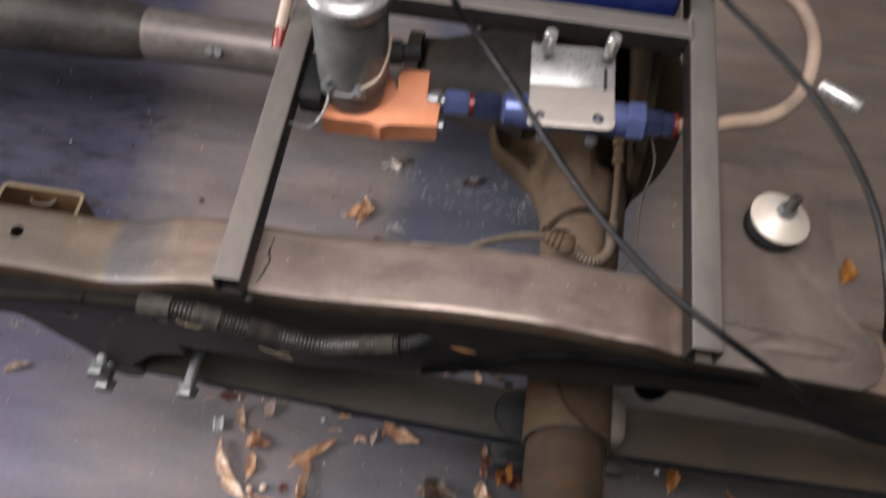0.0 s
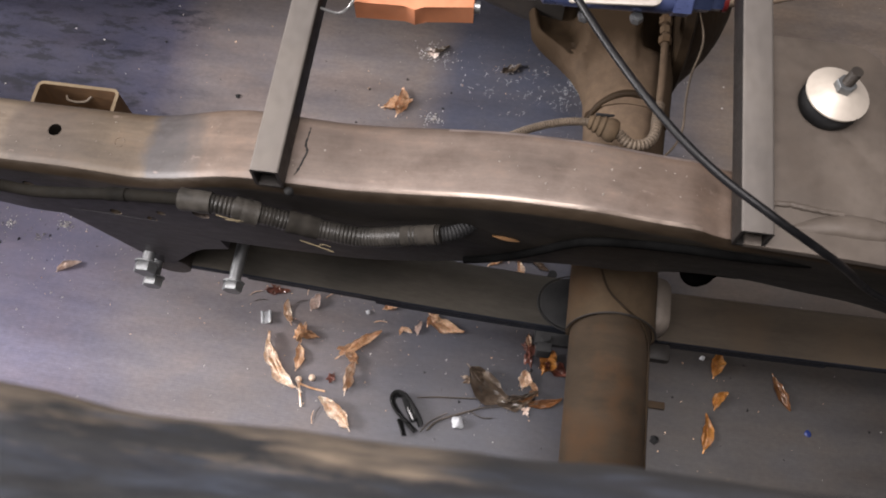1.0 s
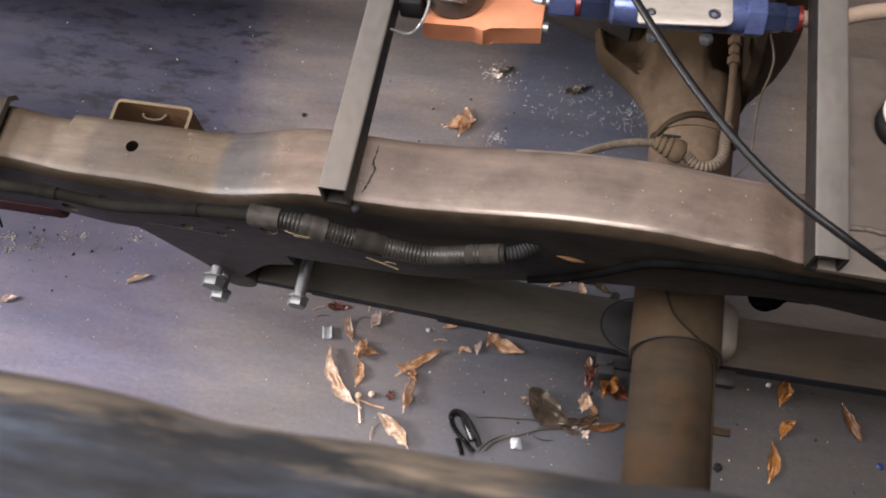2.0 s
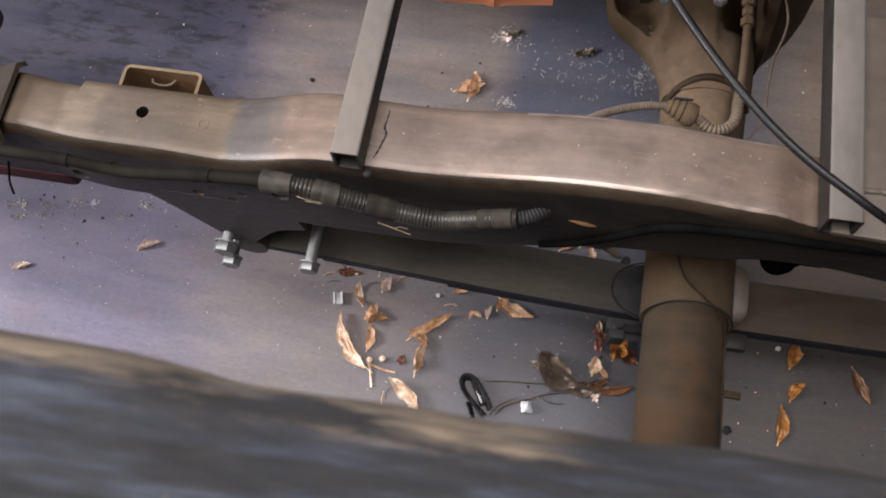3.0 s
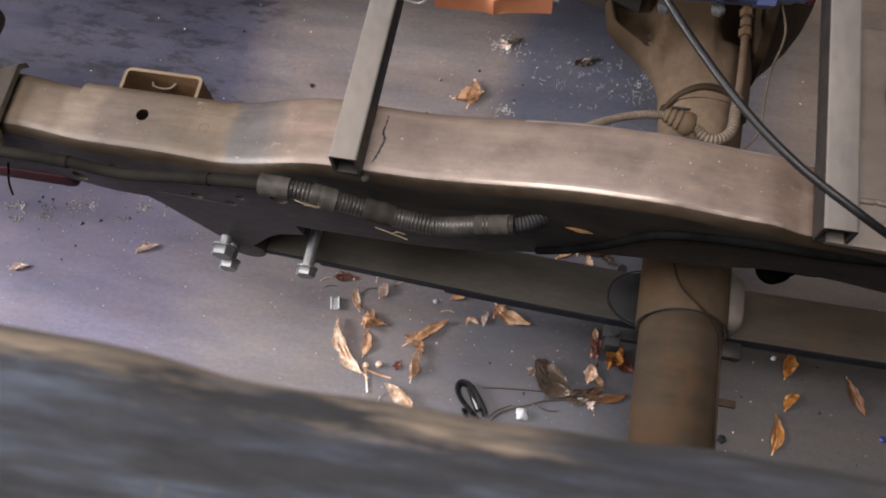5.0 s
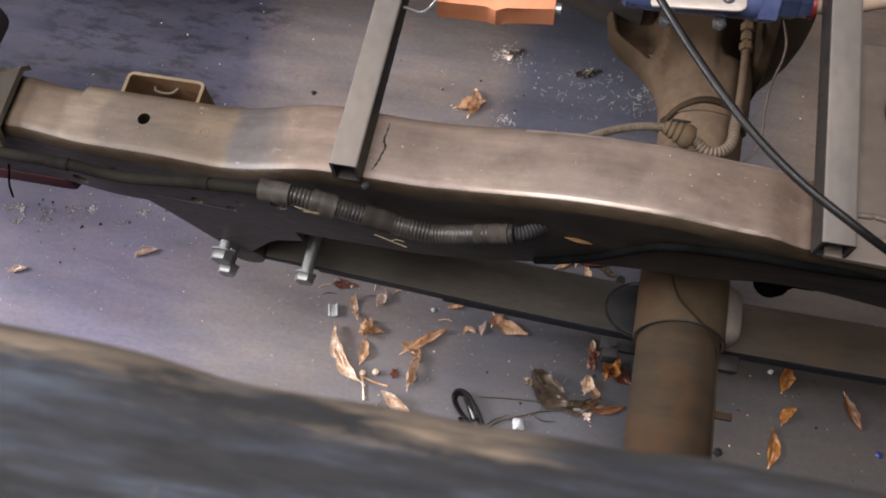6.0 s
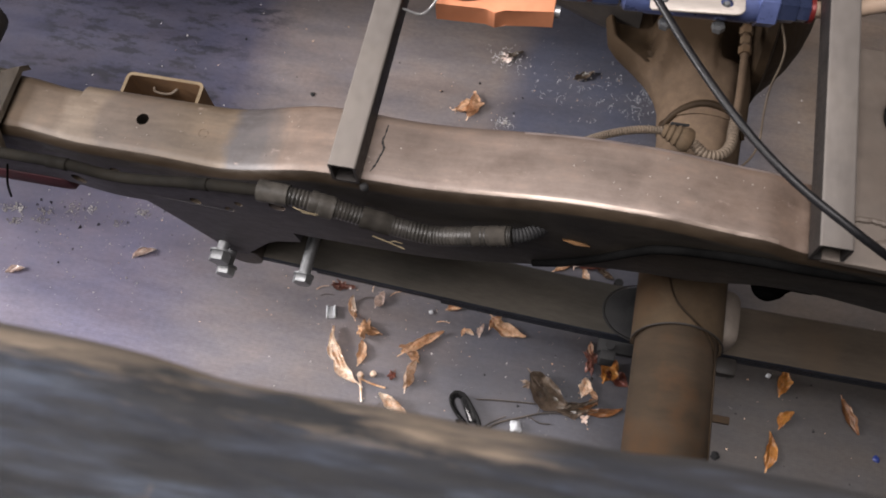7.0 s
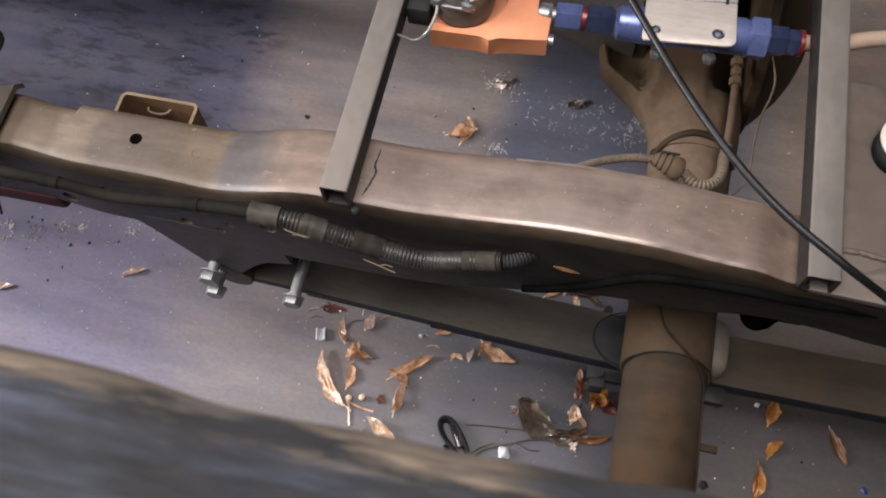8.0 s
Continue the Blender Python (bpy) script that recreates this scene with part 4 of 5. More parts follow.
def bolt(name, head, back, r, head_r, head_h):
    b = thing(name, "zinc plated hex bolt through the spring hanger", "bolt", "hanger bolts")
    head, back = Vector(head), Vector(back)
    d = (back - head).normalized()
    part("shank", lathe([(0, r), ((back - head).length, r)], head, d, 18), ZINC, b)
    h = bmesh.new()
    hexagon(h, head - d * head_h * 0.5, d, head_r, head_h)
    top = part("head", h, ZINC, b)
    part("washer", lathe([(0, head_r * 1.05), (0.002, head_r * 1.05)], head + d * head_h * 0.5, d, 20), ZINC, top)
    return b


bolt("hanger_bolt", (-0.2665, 0.284, 0.293), (-0.2665, 0.345, 0.293), 0.0068, 0.0112, 0.009)
bolt("hanger_bolt", (-0.3665, 0.292, 0.295), (-0.3665, 0.345, 0.295), 0.0066, 0.0125, 0.011)
bolt("hanger_bolt", (-0.3655, 0.286, 0.268), (-0.3655, 0.345, 0.268), 0.0060, 0.0112, 0.010)

# ---- driveshaft ----
shaft = thing("driveshaft", "grey steel driveshaft running to the differential", "driveshaft")
SY, SZ = 0.80, AZ + 0.012
part("shaft_tube", lathe([(0, 0.032), (0.02, 0.036), (0.43, 0.036)], (-0.055, SY, SZ), (-1, 0, 0), 36), SHAFT, shaft)
part("shaft_dark_end", lathe([(0.0, 0.036), (0.02, 0.041), (0.06, 0.043), (0.20, 0.050), (1.6, 0.055)], (-0.475, SY, SZ), (-1, 0, 0), 30), DARK, shaft, "dark thicker end of the shaft")
for x in (-0.376, -0.364):
    wb = bmesh.new()
    hexagon(wb, Vector((x, SY - 0.03, SZ + 0.018)), Vector((0, -0.8, 0.6)), 0.0065, 0.008)
    part("shaft_bolt", wb, ZINC, shaft, "bright zinc bolt")
part("coupling", lathe([(0, 0.05), (0.025, 0.05), (0.03, 0.04), (0.06, 0.03)], (-0.02, SY, SZ), (-1, 0, 0), 28), DARK, shaft)
# a short rounded outrigger on the inner side of the rail
outrigger = thing("outrigger", "dark rounded steel outrigger on the chassis rail", "bracket")
part("outrigger_arm", box(-0.86, -0.657, 0.380, 0.505, 0.385, 0.425, bevel=0.014, seg=4), DARK, outrigger)

# ---- wiring conduit on the rail's outer side ----
loom = thing("wiring_loom", "dusty black corrugated wiring conduit with grey tape", "wiring loom")
LP = [(-0.70, 0.299, 0.470), (-0.527, 0.298, 0.4745), (-0.469, 0.298, 0.473), (-0.414, 0.297, 0.4665), (-0.333, 0.295, 0.487), (-0.259, 0.293, 0.5015), (-0.228, 0.293, 0.498), (-0.187, 0.293, 0.4855), (-0.147, 0.293, 0.472), (-0.110, 0.293, 0.4655), (-0.0670, 0.293, 0.481), (-0.036, 0.295, 0.490), (-0.015, 0.298, 0.493), (0.01, 0.303, 0.490)]
part("bare_sleeve", pipe(LP[:6], 0.0056, 14), SLEEVE, loom)
part("conduit", corrugated(LP[5:10], 0.0090, 0.0035, 0.0011, 16), CONDUIT, loom, "black corrugated conduit")
part("conduit", corrugated(LP[8:12], 0.0092, 0.0035, 0.0011, 16), CONDUIT, loom, "black corrugated conduit")


def wrap(a, b, r):
    a, b = Vector(a), Vector(b)
    return pipe([a, a.lerp(b, 0.25), a.lerp(b, 0.5), a.lerp(b, 0.75), b], lambda d: r * (1 + 0.025 * math.sin(d * 420)), 16, 4)


# darker than the rest of the conduit, for the shade the end runs into
part("conduit", corrugated([LP[11], (-0.026, 0.298, 0.4900), (-0.015, 0.305, 0.489), (-0.006, 0.316, 0.486)], 0.0068, 0.0031, 0.0012, 14), RUBBER, loom, "thin black corrugated conduit end")
part("tape_wrap", wrap((-0.266, 0.293, 0.5012), (-0.238, 0.293, 0.5000), 0.0100), TAPE, loom, "grey tape wrap")
part("tape_wrap", wrap((-0.219, 0.293, 0.4962), (-0.199, 0.293, 0.4900), 0.0103), TAPE, loom, "grey tape wrap")
part("tape_wrap", wrap((-0.212, 0.292, 0.4945), (-0.198, 0.292, 0.4895), 0.0110), TAPE, loom, "loose grey tape end")
part("tape_wrap", wrap((-0.174, 0.293, 0.4808), (-0.147, 0.293, 0.4720), 0.0101), SLEEVE_TAPE, loom, "grey tape wrap")
part("tape_wrap", wrap((-0.070, 0.293, 0.4800), (-0.040, 0.2945, 0.4893), 0.0092), SLEEVE_TAPE, loom, "grey tape wrap")
part("tape_wrap", wrap((-0.338, 0.2951, 0.4859), (-0.318, 0.2947, 0.4902), 0.0062), SLEEVE, loom)
part("tape_wrap", wrap((-0.488, 0.298, 0.4737), (-0.468, 0.298, 0.473), 0.0062), SLEEVE, loom)
part("bare_wire", pipe([(-0.232, 0.2835, 0.4985), (-0.226, 0.2815, 0.500), (-0.216, 0.2808, 0.4985), (-0.208, 0.2815, 0.4955)], 0.0004, 6), STRAW, loom, "frayed tan thread")
part("bare_wire", pipe([(-0.224, 0.2812, 0.4955), (-0.217, 0.2806, 0.4965), (-0.210, 0.2812, 0.493), (-0.204, 0.2818, 0.4925)], 0.0004, 6), STRAW, loom, "frayed tan thread")
tw = thing("dry_stalk", "thin dry straw stalk caught on the conduit", "stalk")
part("stem", pipe([(-0.163, 0.283, 0.464), (-0.151, 0.2815, 0.461), (-0.141, 0.2805, 0.457), (-0.133, 0.280, 0.453)], 0.0005, 6), STRAW, tw)
part("side_stem", pipe([(-0.147, 0.2815, 0.459), (-0.142, 0.282, 0.463), (-0.135, 0.282, 0.4605)], 0.0004, 6), STRAW, tw)
thin = thing("thin_cable", "thin black cable lying along the rail", "cable")
part("sheath", pipe([(-0.015, 0.304, 0.415), (0.012, 0.3025, 0.431), (0.042, 0.3022, 0.455), (0.073, 0.302, 0.486), (0.092, 0.302, 0.499), (0.128, 0.302, 0.506), (0.175, 0.302, 0.508), (0.222, 0.303, 0.504), (0.28, 0.309, 0.495)], 0.0040, 10), BLACK, thin)
scrap = thing("leaf_scrap", "narrow orange leaf scrap stuck to the rail", "leaf")
part("blade", pipe([(0.008, 0.3047, 0.4785), (0.014, 0.3044, 0.478), (0.021, 0.3042, 0.4765), (0.028, 0.3044, 0.475), (0.033, 0.3047, 0.473)], lambda d: 0.0004 + 0.0015 * math.sin(min(d / 0.026, 1) * math.pi), 6, 3), RUST, scrap)

whisker = thing("loose_wire", "thin black loose wire poking down from the rail", "wire")
part("strand", pipe([(-0.560, 0.306, 0.428), (-0.568, 0.3035, 0.412), (-0.580, 0.3000, 0.388), (-0.589, 0.2965, 0.362)], 0.0012, 8), BLACK, whisker)

# ---- cables and hose ----
tank = thing("fuel_tank", "dark blue fuel tank behind the cross tube", "tank")
part("tank_body", box(-0.135, 0.192, 0.680, 0.86, 0.5325, 0.606, bevel=0.008, seg=3), TANK, tank)
part("tank_tray", box(-0.17, 0.20, 0.676, 0.864, 0.5255, 0.5325, bevel=0.001), TUBE, tank)

c1 = thing("control_cable", "dark grey cable slung across the cradle", "cable", "cables")
part("sheath", pipe([(-0.16, 0.79, 0.612), (-0.10, 0.70, 0.614), (-0.036, 0.585, 0.622), (0.0255, 0.497, 0.621), (0.078, 0.417, 0.62), (0.123, 0.3575, 0.62), (0.162, 0.318, 0.62), (0.205, 0.290, 0.615), (0.238, 0.279, 0.60), (0.261, 0.2755, 0.584), (0.288, 0.281, 0.55), (0.318, 0.291, 0.505), (0.35, 0.2965, 0.47), (0.40, 0.298, 0.435), (0.50, 0.298, 0.40)], 0.0032, 14), CABLE, c1)
c2 = thing("control_cable", "dark grey cable hanging beside the cradle", "cable", "cables")
part("sheath", pipe([(0.16, 0.80, 0.611), (0.195, 0.74, 0.60), (0.228, 0.706, 0.565), (0.2785, 0.66, 0.552), (0.3255, 0.594, 0.55), (0.3575, 0.524, 0.55), (0.3765, 0.458, 0.545), (0.39, 0.39, 0.52), (0.41, 0.33, 0.46), (0.45, 0.31, 0.42)], 0.0034, 14), CABLE, c2)
hose = thing("fuel_hose", "beige rubber fuel hose curving from the filter", "hose")
hb1 = part("hose_body", pipe([(0.2015, 0.5652, 0.511), (0.228, 0.570, 0.508), (0.262, 0.585, 0.505), (0.295, 0.598, 0.502), (0.326, 0.6245, 0.50), (0.349, 0.671, 0.50), (0.356, 0.73, 0.50), (0.336, 0.782, 0.50), (0.29, 0.82, 0.49), (0.22, 0.83, 0.45)], 0.0078, 16), HOSE, hose)
part("ferrule", lathe([(0, 0.007), (0.002, 0.008), (0.046, 0.008), (0.048, 0.0068), (0.049, 0.004)], (0.357, 0.6535, 0.503), (0.85, -0.53, 0), 20), CHROME, hb1, "bright aluminium ferrule")
hose2 = thing("fuel_hose", "beige rubber hose beside the pump canister", "hose")
hb2 = part("hose_body", pipe([(-0.205, 0.590, 0.545), (-0.2, 0.62, 0.57), (-0.196, 0.66, 0.60), (-0.19, 0.74, 0.60), (-0.17, 0.80, 0.59)], 0.0062, 14), HOSE, hose2)
part("hose_cuff", lathe([(0, 0.0068), (0.03, 0.0074), (0.032, 0.006)], (-0.206, 0.575, 0.531), (0.05, 0.6, 0.45), 16), RED, hb2, "red cuff")

# ---- fuel filter ----
filt = thing("fuel_filter", "blue anodised inline fuel filter with hose fittings", "fuel filter")
FY, FZ = 0.5600, 0.510
fx = (1, 0.045, 0)


def fpos(x):
    return Vector((x, FY + (x - 0.09) * 0.045, FZ))


part("filter_body", lathe([(0, 0.012), (0.004, 0.0165), (0.022, 0.0165), (0.024, 0.0175), (0.122, 0.0175), (0.124, 0.0165), (0.140, 0.0165), (0.143, 0.014)], fpos(0.024), fx, 36), BLUE, filt)
cap = bmesh.new()
hexagon(cap, fpos(0.150), Vector(fx), 0.0205, 0.018)
part("end_cap", cap, BLUE, filt, "blue hexagonal end cap")
n1 = bmesh.new()
hexagon(n1, fpos(0.167), Vector(fx), 0.0145, 0.019)
hexagon(n1, fpos(0.186), Vector(fx), 0.0125, 0.012)
fit_a = part("hose_fitting", n1, NAVY, filt, "dark blue hex fitting")
part("red_ring", lathe([(0, 0.0125), (0.004, 0.0125)], fpos(0.1972), fx, 24), RED, fit_a, "red ring")
n2 = bmesh.new()
hexagon(n2, fpos(-0.003), Vector(fx), 0.0148, 0.025)
fit_b = part("hose_fitting", n2, NAVY, filt, "dark blue hex fitting")
part("red_ring", lathe([(0, 0.012), (0.0045, 0.012)], fpos(-0.0078), fx, 24), RED, fit_b, "red ring")
n3 = bmesh.new()
hexagon(n3, fpos(-0.0330), Vector(fx), 0.0135, 0.0248)
part("hose_fitting", n3, BLUE, filt, "blue hex fitting")
n4 = bmesh.new()
hexagon(n4, fpos(-0.0480), Vector(fx), 0.0112, 0.0115)
lathe([(0, 0.008), (0.020, 0.008)], fpos(-0.0520), fx, 20, True, n4)
part("adaptor", n4, ZINC, filt, "bright zinc adaptor nut")

brk = thing("filter_bracket", "bent brushed metal bracket holding the fuel filter", "bracket")
pl = part("clamp_plate", prism([(0.0505, 0.5285), (0.053, 0.5255), (0.1275, 0.5320), (0.1315, 0.5330), (0.1345, 0.5353), (0.1362, 0.5390), (0.134, 0.584), (0.0495, 0.577)], 0.5278, 0.5302, 0.0006), BRUSHED, brk, "brushed metal clamp plate")
drilled(pl, [(0.0625, 0.5395, 0.529, (0, 0, 1), 0.0046, 0.02), (0.1195, 0.5445, 0.529, (0, 0, 1), 0.0060, 0.02)])
part("rear_flange", box(-0.0425, 0.0425, 0, 0.044, -0.0012, 0.0012, bevel=0.0005, m=pose(0.0915, 0.5795, 0.5305, 14, 0, 4.5)), ALU, brk, "grey slotted flange")
NX, NY = (0.0695, 0.1195), (0.5385, 0.5430)
for i, (x, y) in enumerate(((0.0625, 0.5395), (0.1195, 0.5445))):
    part("bolt_head", lathe([(0, 0.0036), (0.006, 0.0036), (0.008, 0.0022)], (x, y, 0.5215), (0, 0, 1), 12), ZINC, brk)
    hx = bmesh.new()
    hexagon(hx, Vector((NX[i], NY[i], 0.492)), Vector((0, 0, 1)), 0.0066, 0.007)
    lathe([(0, 0.0035), (0.011, 0.0035)], Vector((NX[i], NY[i], 0.4895)), Vector((0, 0, 1)), 10, True, hx)
    part("nut", hx, ZINC, brk)
    fx0, fy0 = (0.0605, 0.6065) if i == 0 else (0.1225, 0.6115)
    post = part("standing_bolt", threaded((fx0, fy0, 0.534), (0.03, -0.05, 1), 0.0045, 0.03), ZINC, brk)
    part("spacer", lathe([(0, 0.0062), (0.002, 0.0068), (0.024, 0.0068), (0.026, 0.005)], (fx0 + 0.0005, fy0 - 0.001, 0.550), (0.03, -0.05, 1), 18), CHROME, post, "white metal spacer")
    part("slot_bar", box(-0.0016, 0.0016, -0.012, 0.012, -0.0004, 0.0004, m=pose(fx0 + 0.001, 0.5915, 0.5347, 14, 0, 4.5)), RUBBER, brk)

# ---- fuel pump canister and its orange block ----
CX, CY = -0.1235, 0.549
pump = thing("fuel_pump", "grey fuel pump canister with a silver cap", "fuel pump")
part("canister_body", lathe([(0.515, 0.030), (0.535, 0.033), (0.55, 0.0345), (0.64, 0.0345), (0.644, 0.033)], (CX, CY, 0), (0, 0, 1), 48), CANISTER, pump)
part("cap", lathe([(0.643, 0.0375), (0.646, 0.039), (0.656, 0.039), (0.659, 0.036), (0.661, 0.031), (0.659, 0.029), (0.664, 0.026), (0.668, 0.018)], (CX, CY, 0), (0, 0, 1), 48), ALU, pump, "silver ribbed cap")
part("terminal_plate", box(CX - 0.022, CX + 0.018, CY - 0.036, CY - 0.022, 0.545, 0.549, bevel=0.001), ZINC, pump)
for x, y in ((-0.142, 0.518), (-0.112, 0.517)):
    tn = bmesh.new()
    hexagon(tn, Vector((x, y, 0.549)), Vector((0, 0, 1)), 0.0075, 0.007)
    lathe([(0, 0.0035), (0.008, 0.0035)], Vector((x, y, 0.555)), Vector((0, 0, 1)), 12, True, tn)
    part("terminal_nut", tn, ZINC, pump, "zinc terminal nut")
part("lead_wire", pipe([(-0.112, 0.517, 0.556), (-0.105, 0.513, 0.566), (-0.092, 0.515, 0.58), (-0.085, 0.522, 0.60), (-0.083, 0.53, 0.62)], 0.0015, 8), HOSE, pump, "pale lead wire")
part("lead_wire", pipe([(-0.142, 0.518, 0.552), (-0.140, 0.505, 0.548), (-0.145, 0.49, 0.54), (-0.156, 0.483, 0.532), (-0.172, 0.4800, 0.540)], 0.0013, 8), ALU, pump, "pale grey lead wire")
part("mount_clamp", box(-0.173, -0.15, 0.515, 0.575, 0.512, 0.536, bevel=0.003), RUBBER, pump, "black mounting clamp")
part("side_port", lathe([(0, 0.012), (0.012, 0.012), (0.014, 0.009), (0.03, 0.009)], (CX + 0.032, CY + 0.02, 0.555), (1, 0.2, 0), 20), RUBBER, pump, "black side port")

blk = thing("pump_block", "orange anodised billet block clamped to the pump", "pump block")
arc = [(CX + 0.0440 * math.cos(a), CY + 0.0440 * math.sin(a)) for a in [radians(26 - 140 * i / 20) for i in range(21)]]
outline = [(-0.1455, 0.4975), (-0.0985, 0.5010), (-0.0935, 0.4985), (-0.0890, 0.4965), (-0.0845, 0.4992), (-0.0800, 0.5022), (-0.0350, 0.5060), (-0.0355, 0.5345), (-0.0475, 0.5340), (-0.0505, 0.5375), (-0.0505, 0.5735), (-0.0775, 0.5725)]
block = prism(outline + arc[1:] + [(-0.1455, 0.5090)], 0.5080, 0.5305, 0.0010)
part("block_body", block, ORANGE, blk)
part("bore_floor", lathe([(0.5085, 0.0425), (0.5115, 0.0425)], (CX, CY, 0), (0, 0, 1), 40), ORANGE, blk)
part("port_plug", lathe([(0, 0.006), (0.006, 0.006)], (-0.036, 0.517, 0.518), (1, 0, 0), 14), ZINC, blk)
part("inlet_fitting", lathe([(0, 0.009), (0.012, 0.009)], (-0.0515, 0.5505, 0.514), (1, 0, 0), 16), ZINC, blk, "bright inlet fitting")

# ---- weathered timber close to the eye ----
beam = thing("timber_beam", "weathered grey timber beam with a worn brown edge", "timber beam")


def timber():
    bm = bmesh.new()
    rings = []
    n = 220
    for i in range(n + 1):
        x = -1.1 + 2.2 * i / n
        edge = 0.0466 - 0.0048 * sstep(-0.13, -0.060, x) - 0.0014 * sstep(-0.03, 0.0, x) + 0.0042 * sstep(0.015, 0.065, x)
        edge += 0.0022 * sstep(-0.09, -0.055, x) + 0.0018 * sstep(-0.035, 0.002, x) - 0.0018 * sstep(0.03, 0.075, x)
        edge += 0.0012 * noise.noise((x * 40, 5.1, 0)) + 0.006 * sstep(-0.14, -0.4, x)
        top = 0.949 + 0.002 * noise.noise((x * 11, 9.3, 0))
        ring = []
        for cy, cz, r, a0 in ((edge - 0.014, top - 0.014, 0.014, 0), (-0.13, top - 0.02, 0.02, 90), (-0.13, 0.905, 0.01, 180), (0.026, 0.905, 0.01, 270)):
            for k in range(7):
                a = radians(a0 + 15 * k)
                ring.append(bm.verts.new((x, cy + r * math.cos(a), cz + r * math.sin(a) + 0.0012 * noise.noise((x * 9, a * 7, 2)))))
        rings.append(ring)
    bridge(bm, rings)
    return bm


wt = WOOD.node_tree
wood_ramp = [n for n in wt.nodes if n.bl_idname == "ShaderNodeValToRGB"][0].color_ramp
wood_ramp.elements[0].position, wood_ramp.elements[1].position = 0.43, 0.62
tc = wt.nodes.new("ShaderNodeTexCoord")
sep = wt.nodes.new("ShaderNodeSeparateXYZ")
wt.links.new(tc.outputs["Object"], sep.inputs["Vector"])
wear = wt.nodes.new("ShaderNodeMath")
wear.operation = "MULTIPLY_ADD"
wear.inputs[1].default_value = 0.062
wt.links.new(noise_tex(wt, 26, 6, 0.66, (0.45, 3.4, 3.4), 5), wear.inputs[0])
wt.links.new(sep.outputs["Y"], wear.inputs[2])
wood_in = wt.nodes["Principled BSDF"].inputs["Base Color"]
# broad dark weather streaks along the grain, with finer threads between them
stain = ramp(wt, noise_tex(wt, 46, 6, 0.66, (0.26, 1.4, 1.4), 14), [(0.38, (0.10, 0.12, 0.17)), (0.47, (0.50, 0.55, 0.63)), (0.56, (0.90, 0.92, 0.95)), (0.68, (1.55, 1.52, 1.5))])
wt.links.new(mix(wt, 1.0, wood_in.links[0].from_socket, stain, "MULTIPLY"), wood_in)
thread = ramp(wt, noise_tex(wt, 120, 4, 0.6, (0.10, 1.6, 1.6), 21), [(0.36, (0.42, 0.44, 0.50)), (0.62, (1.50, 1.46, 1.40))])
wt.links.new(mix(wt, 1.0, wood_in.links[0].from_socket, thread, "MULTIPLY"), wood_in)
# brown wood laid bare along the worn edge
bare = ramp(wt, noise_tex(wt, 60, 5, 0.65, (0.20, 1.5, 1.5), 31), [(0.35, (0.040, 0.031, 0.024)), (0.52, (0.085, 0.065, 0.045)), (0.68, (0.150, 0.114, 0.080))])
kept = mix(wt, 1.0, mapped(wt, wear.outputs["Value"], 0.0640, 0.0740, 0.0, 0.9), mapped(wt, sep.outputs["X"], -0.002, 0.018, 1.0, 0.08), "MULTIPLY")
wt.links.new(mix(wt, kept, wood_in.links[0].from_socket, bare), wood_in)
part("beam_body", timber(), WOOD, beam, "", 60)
for x in (-0.95, 0.95):
    part("post", box(x - 0.045, x + 0.045, -0.12, -0.03, 0, 0.897, bevel=0.004), WOOD, beam)

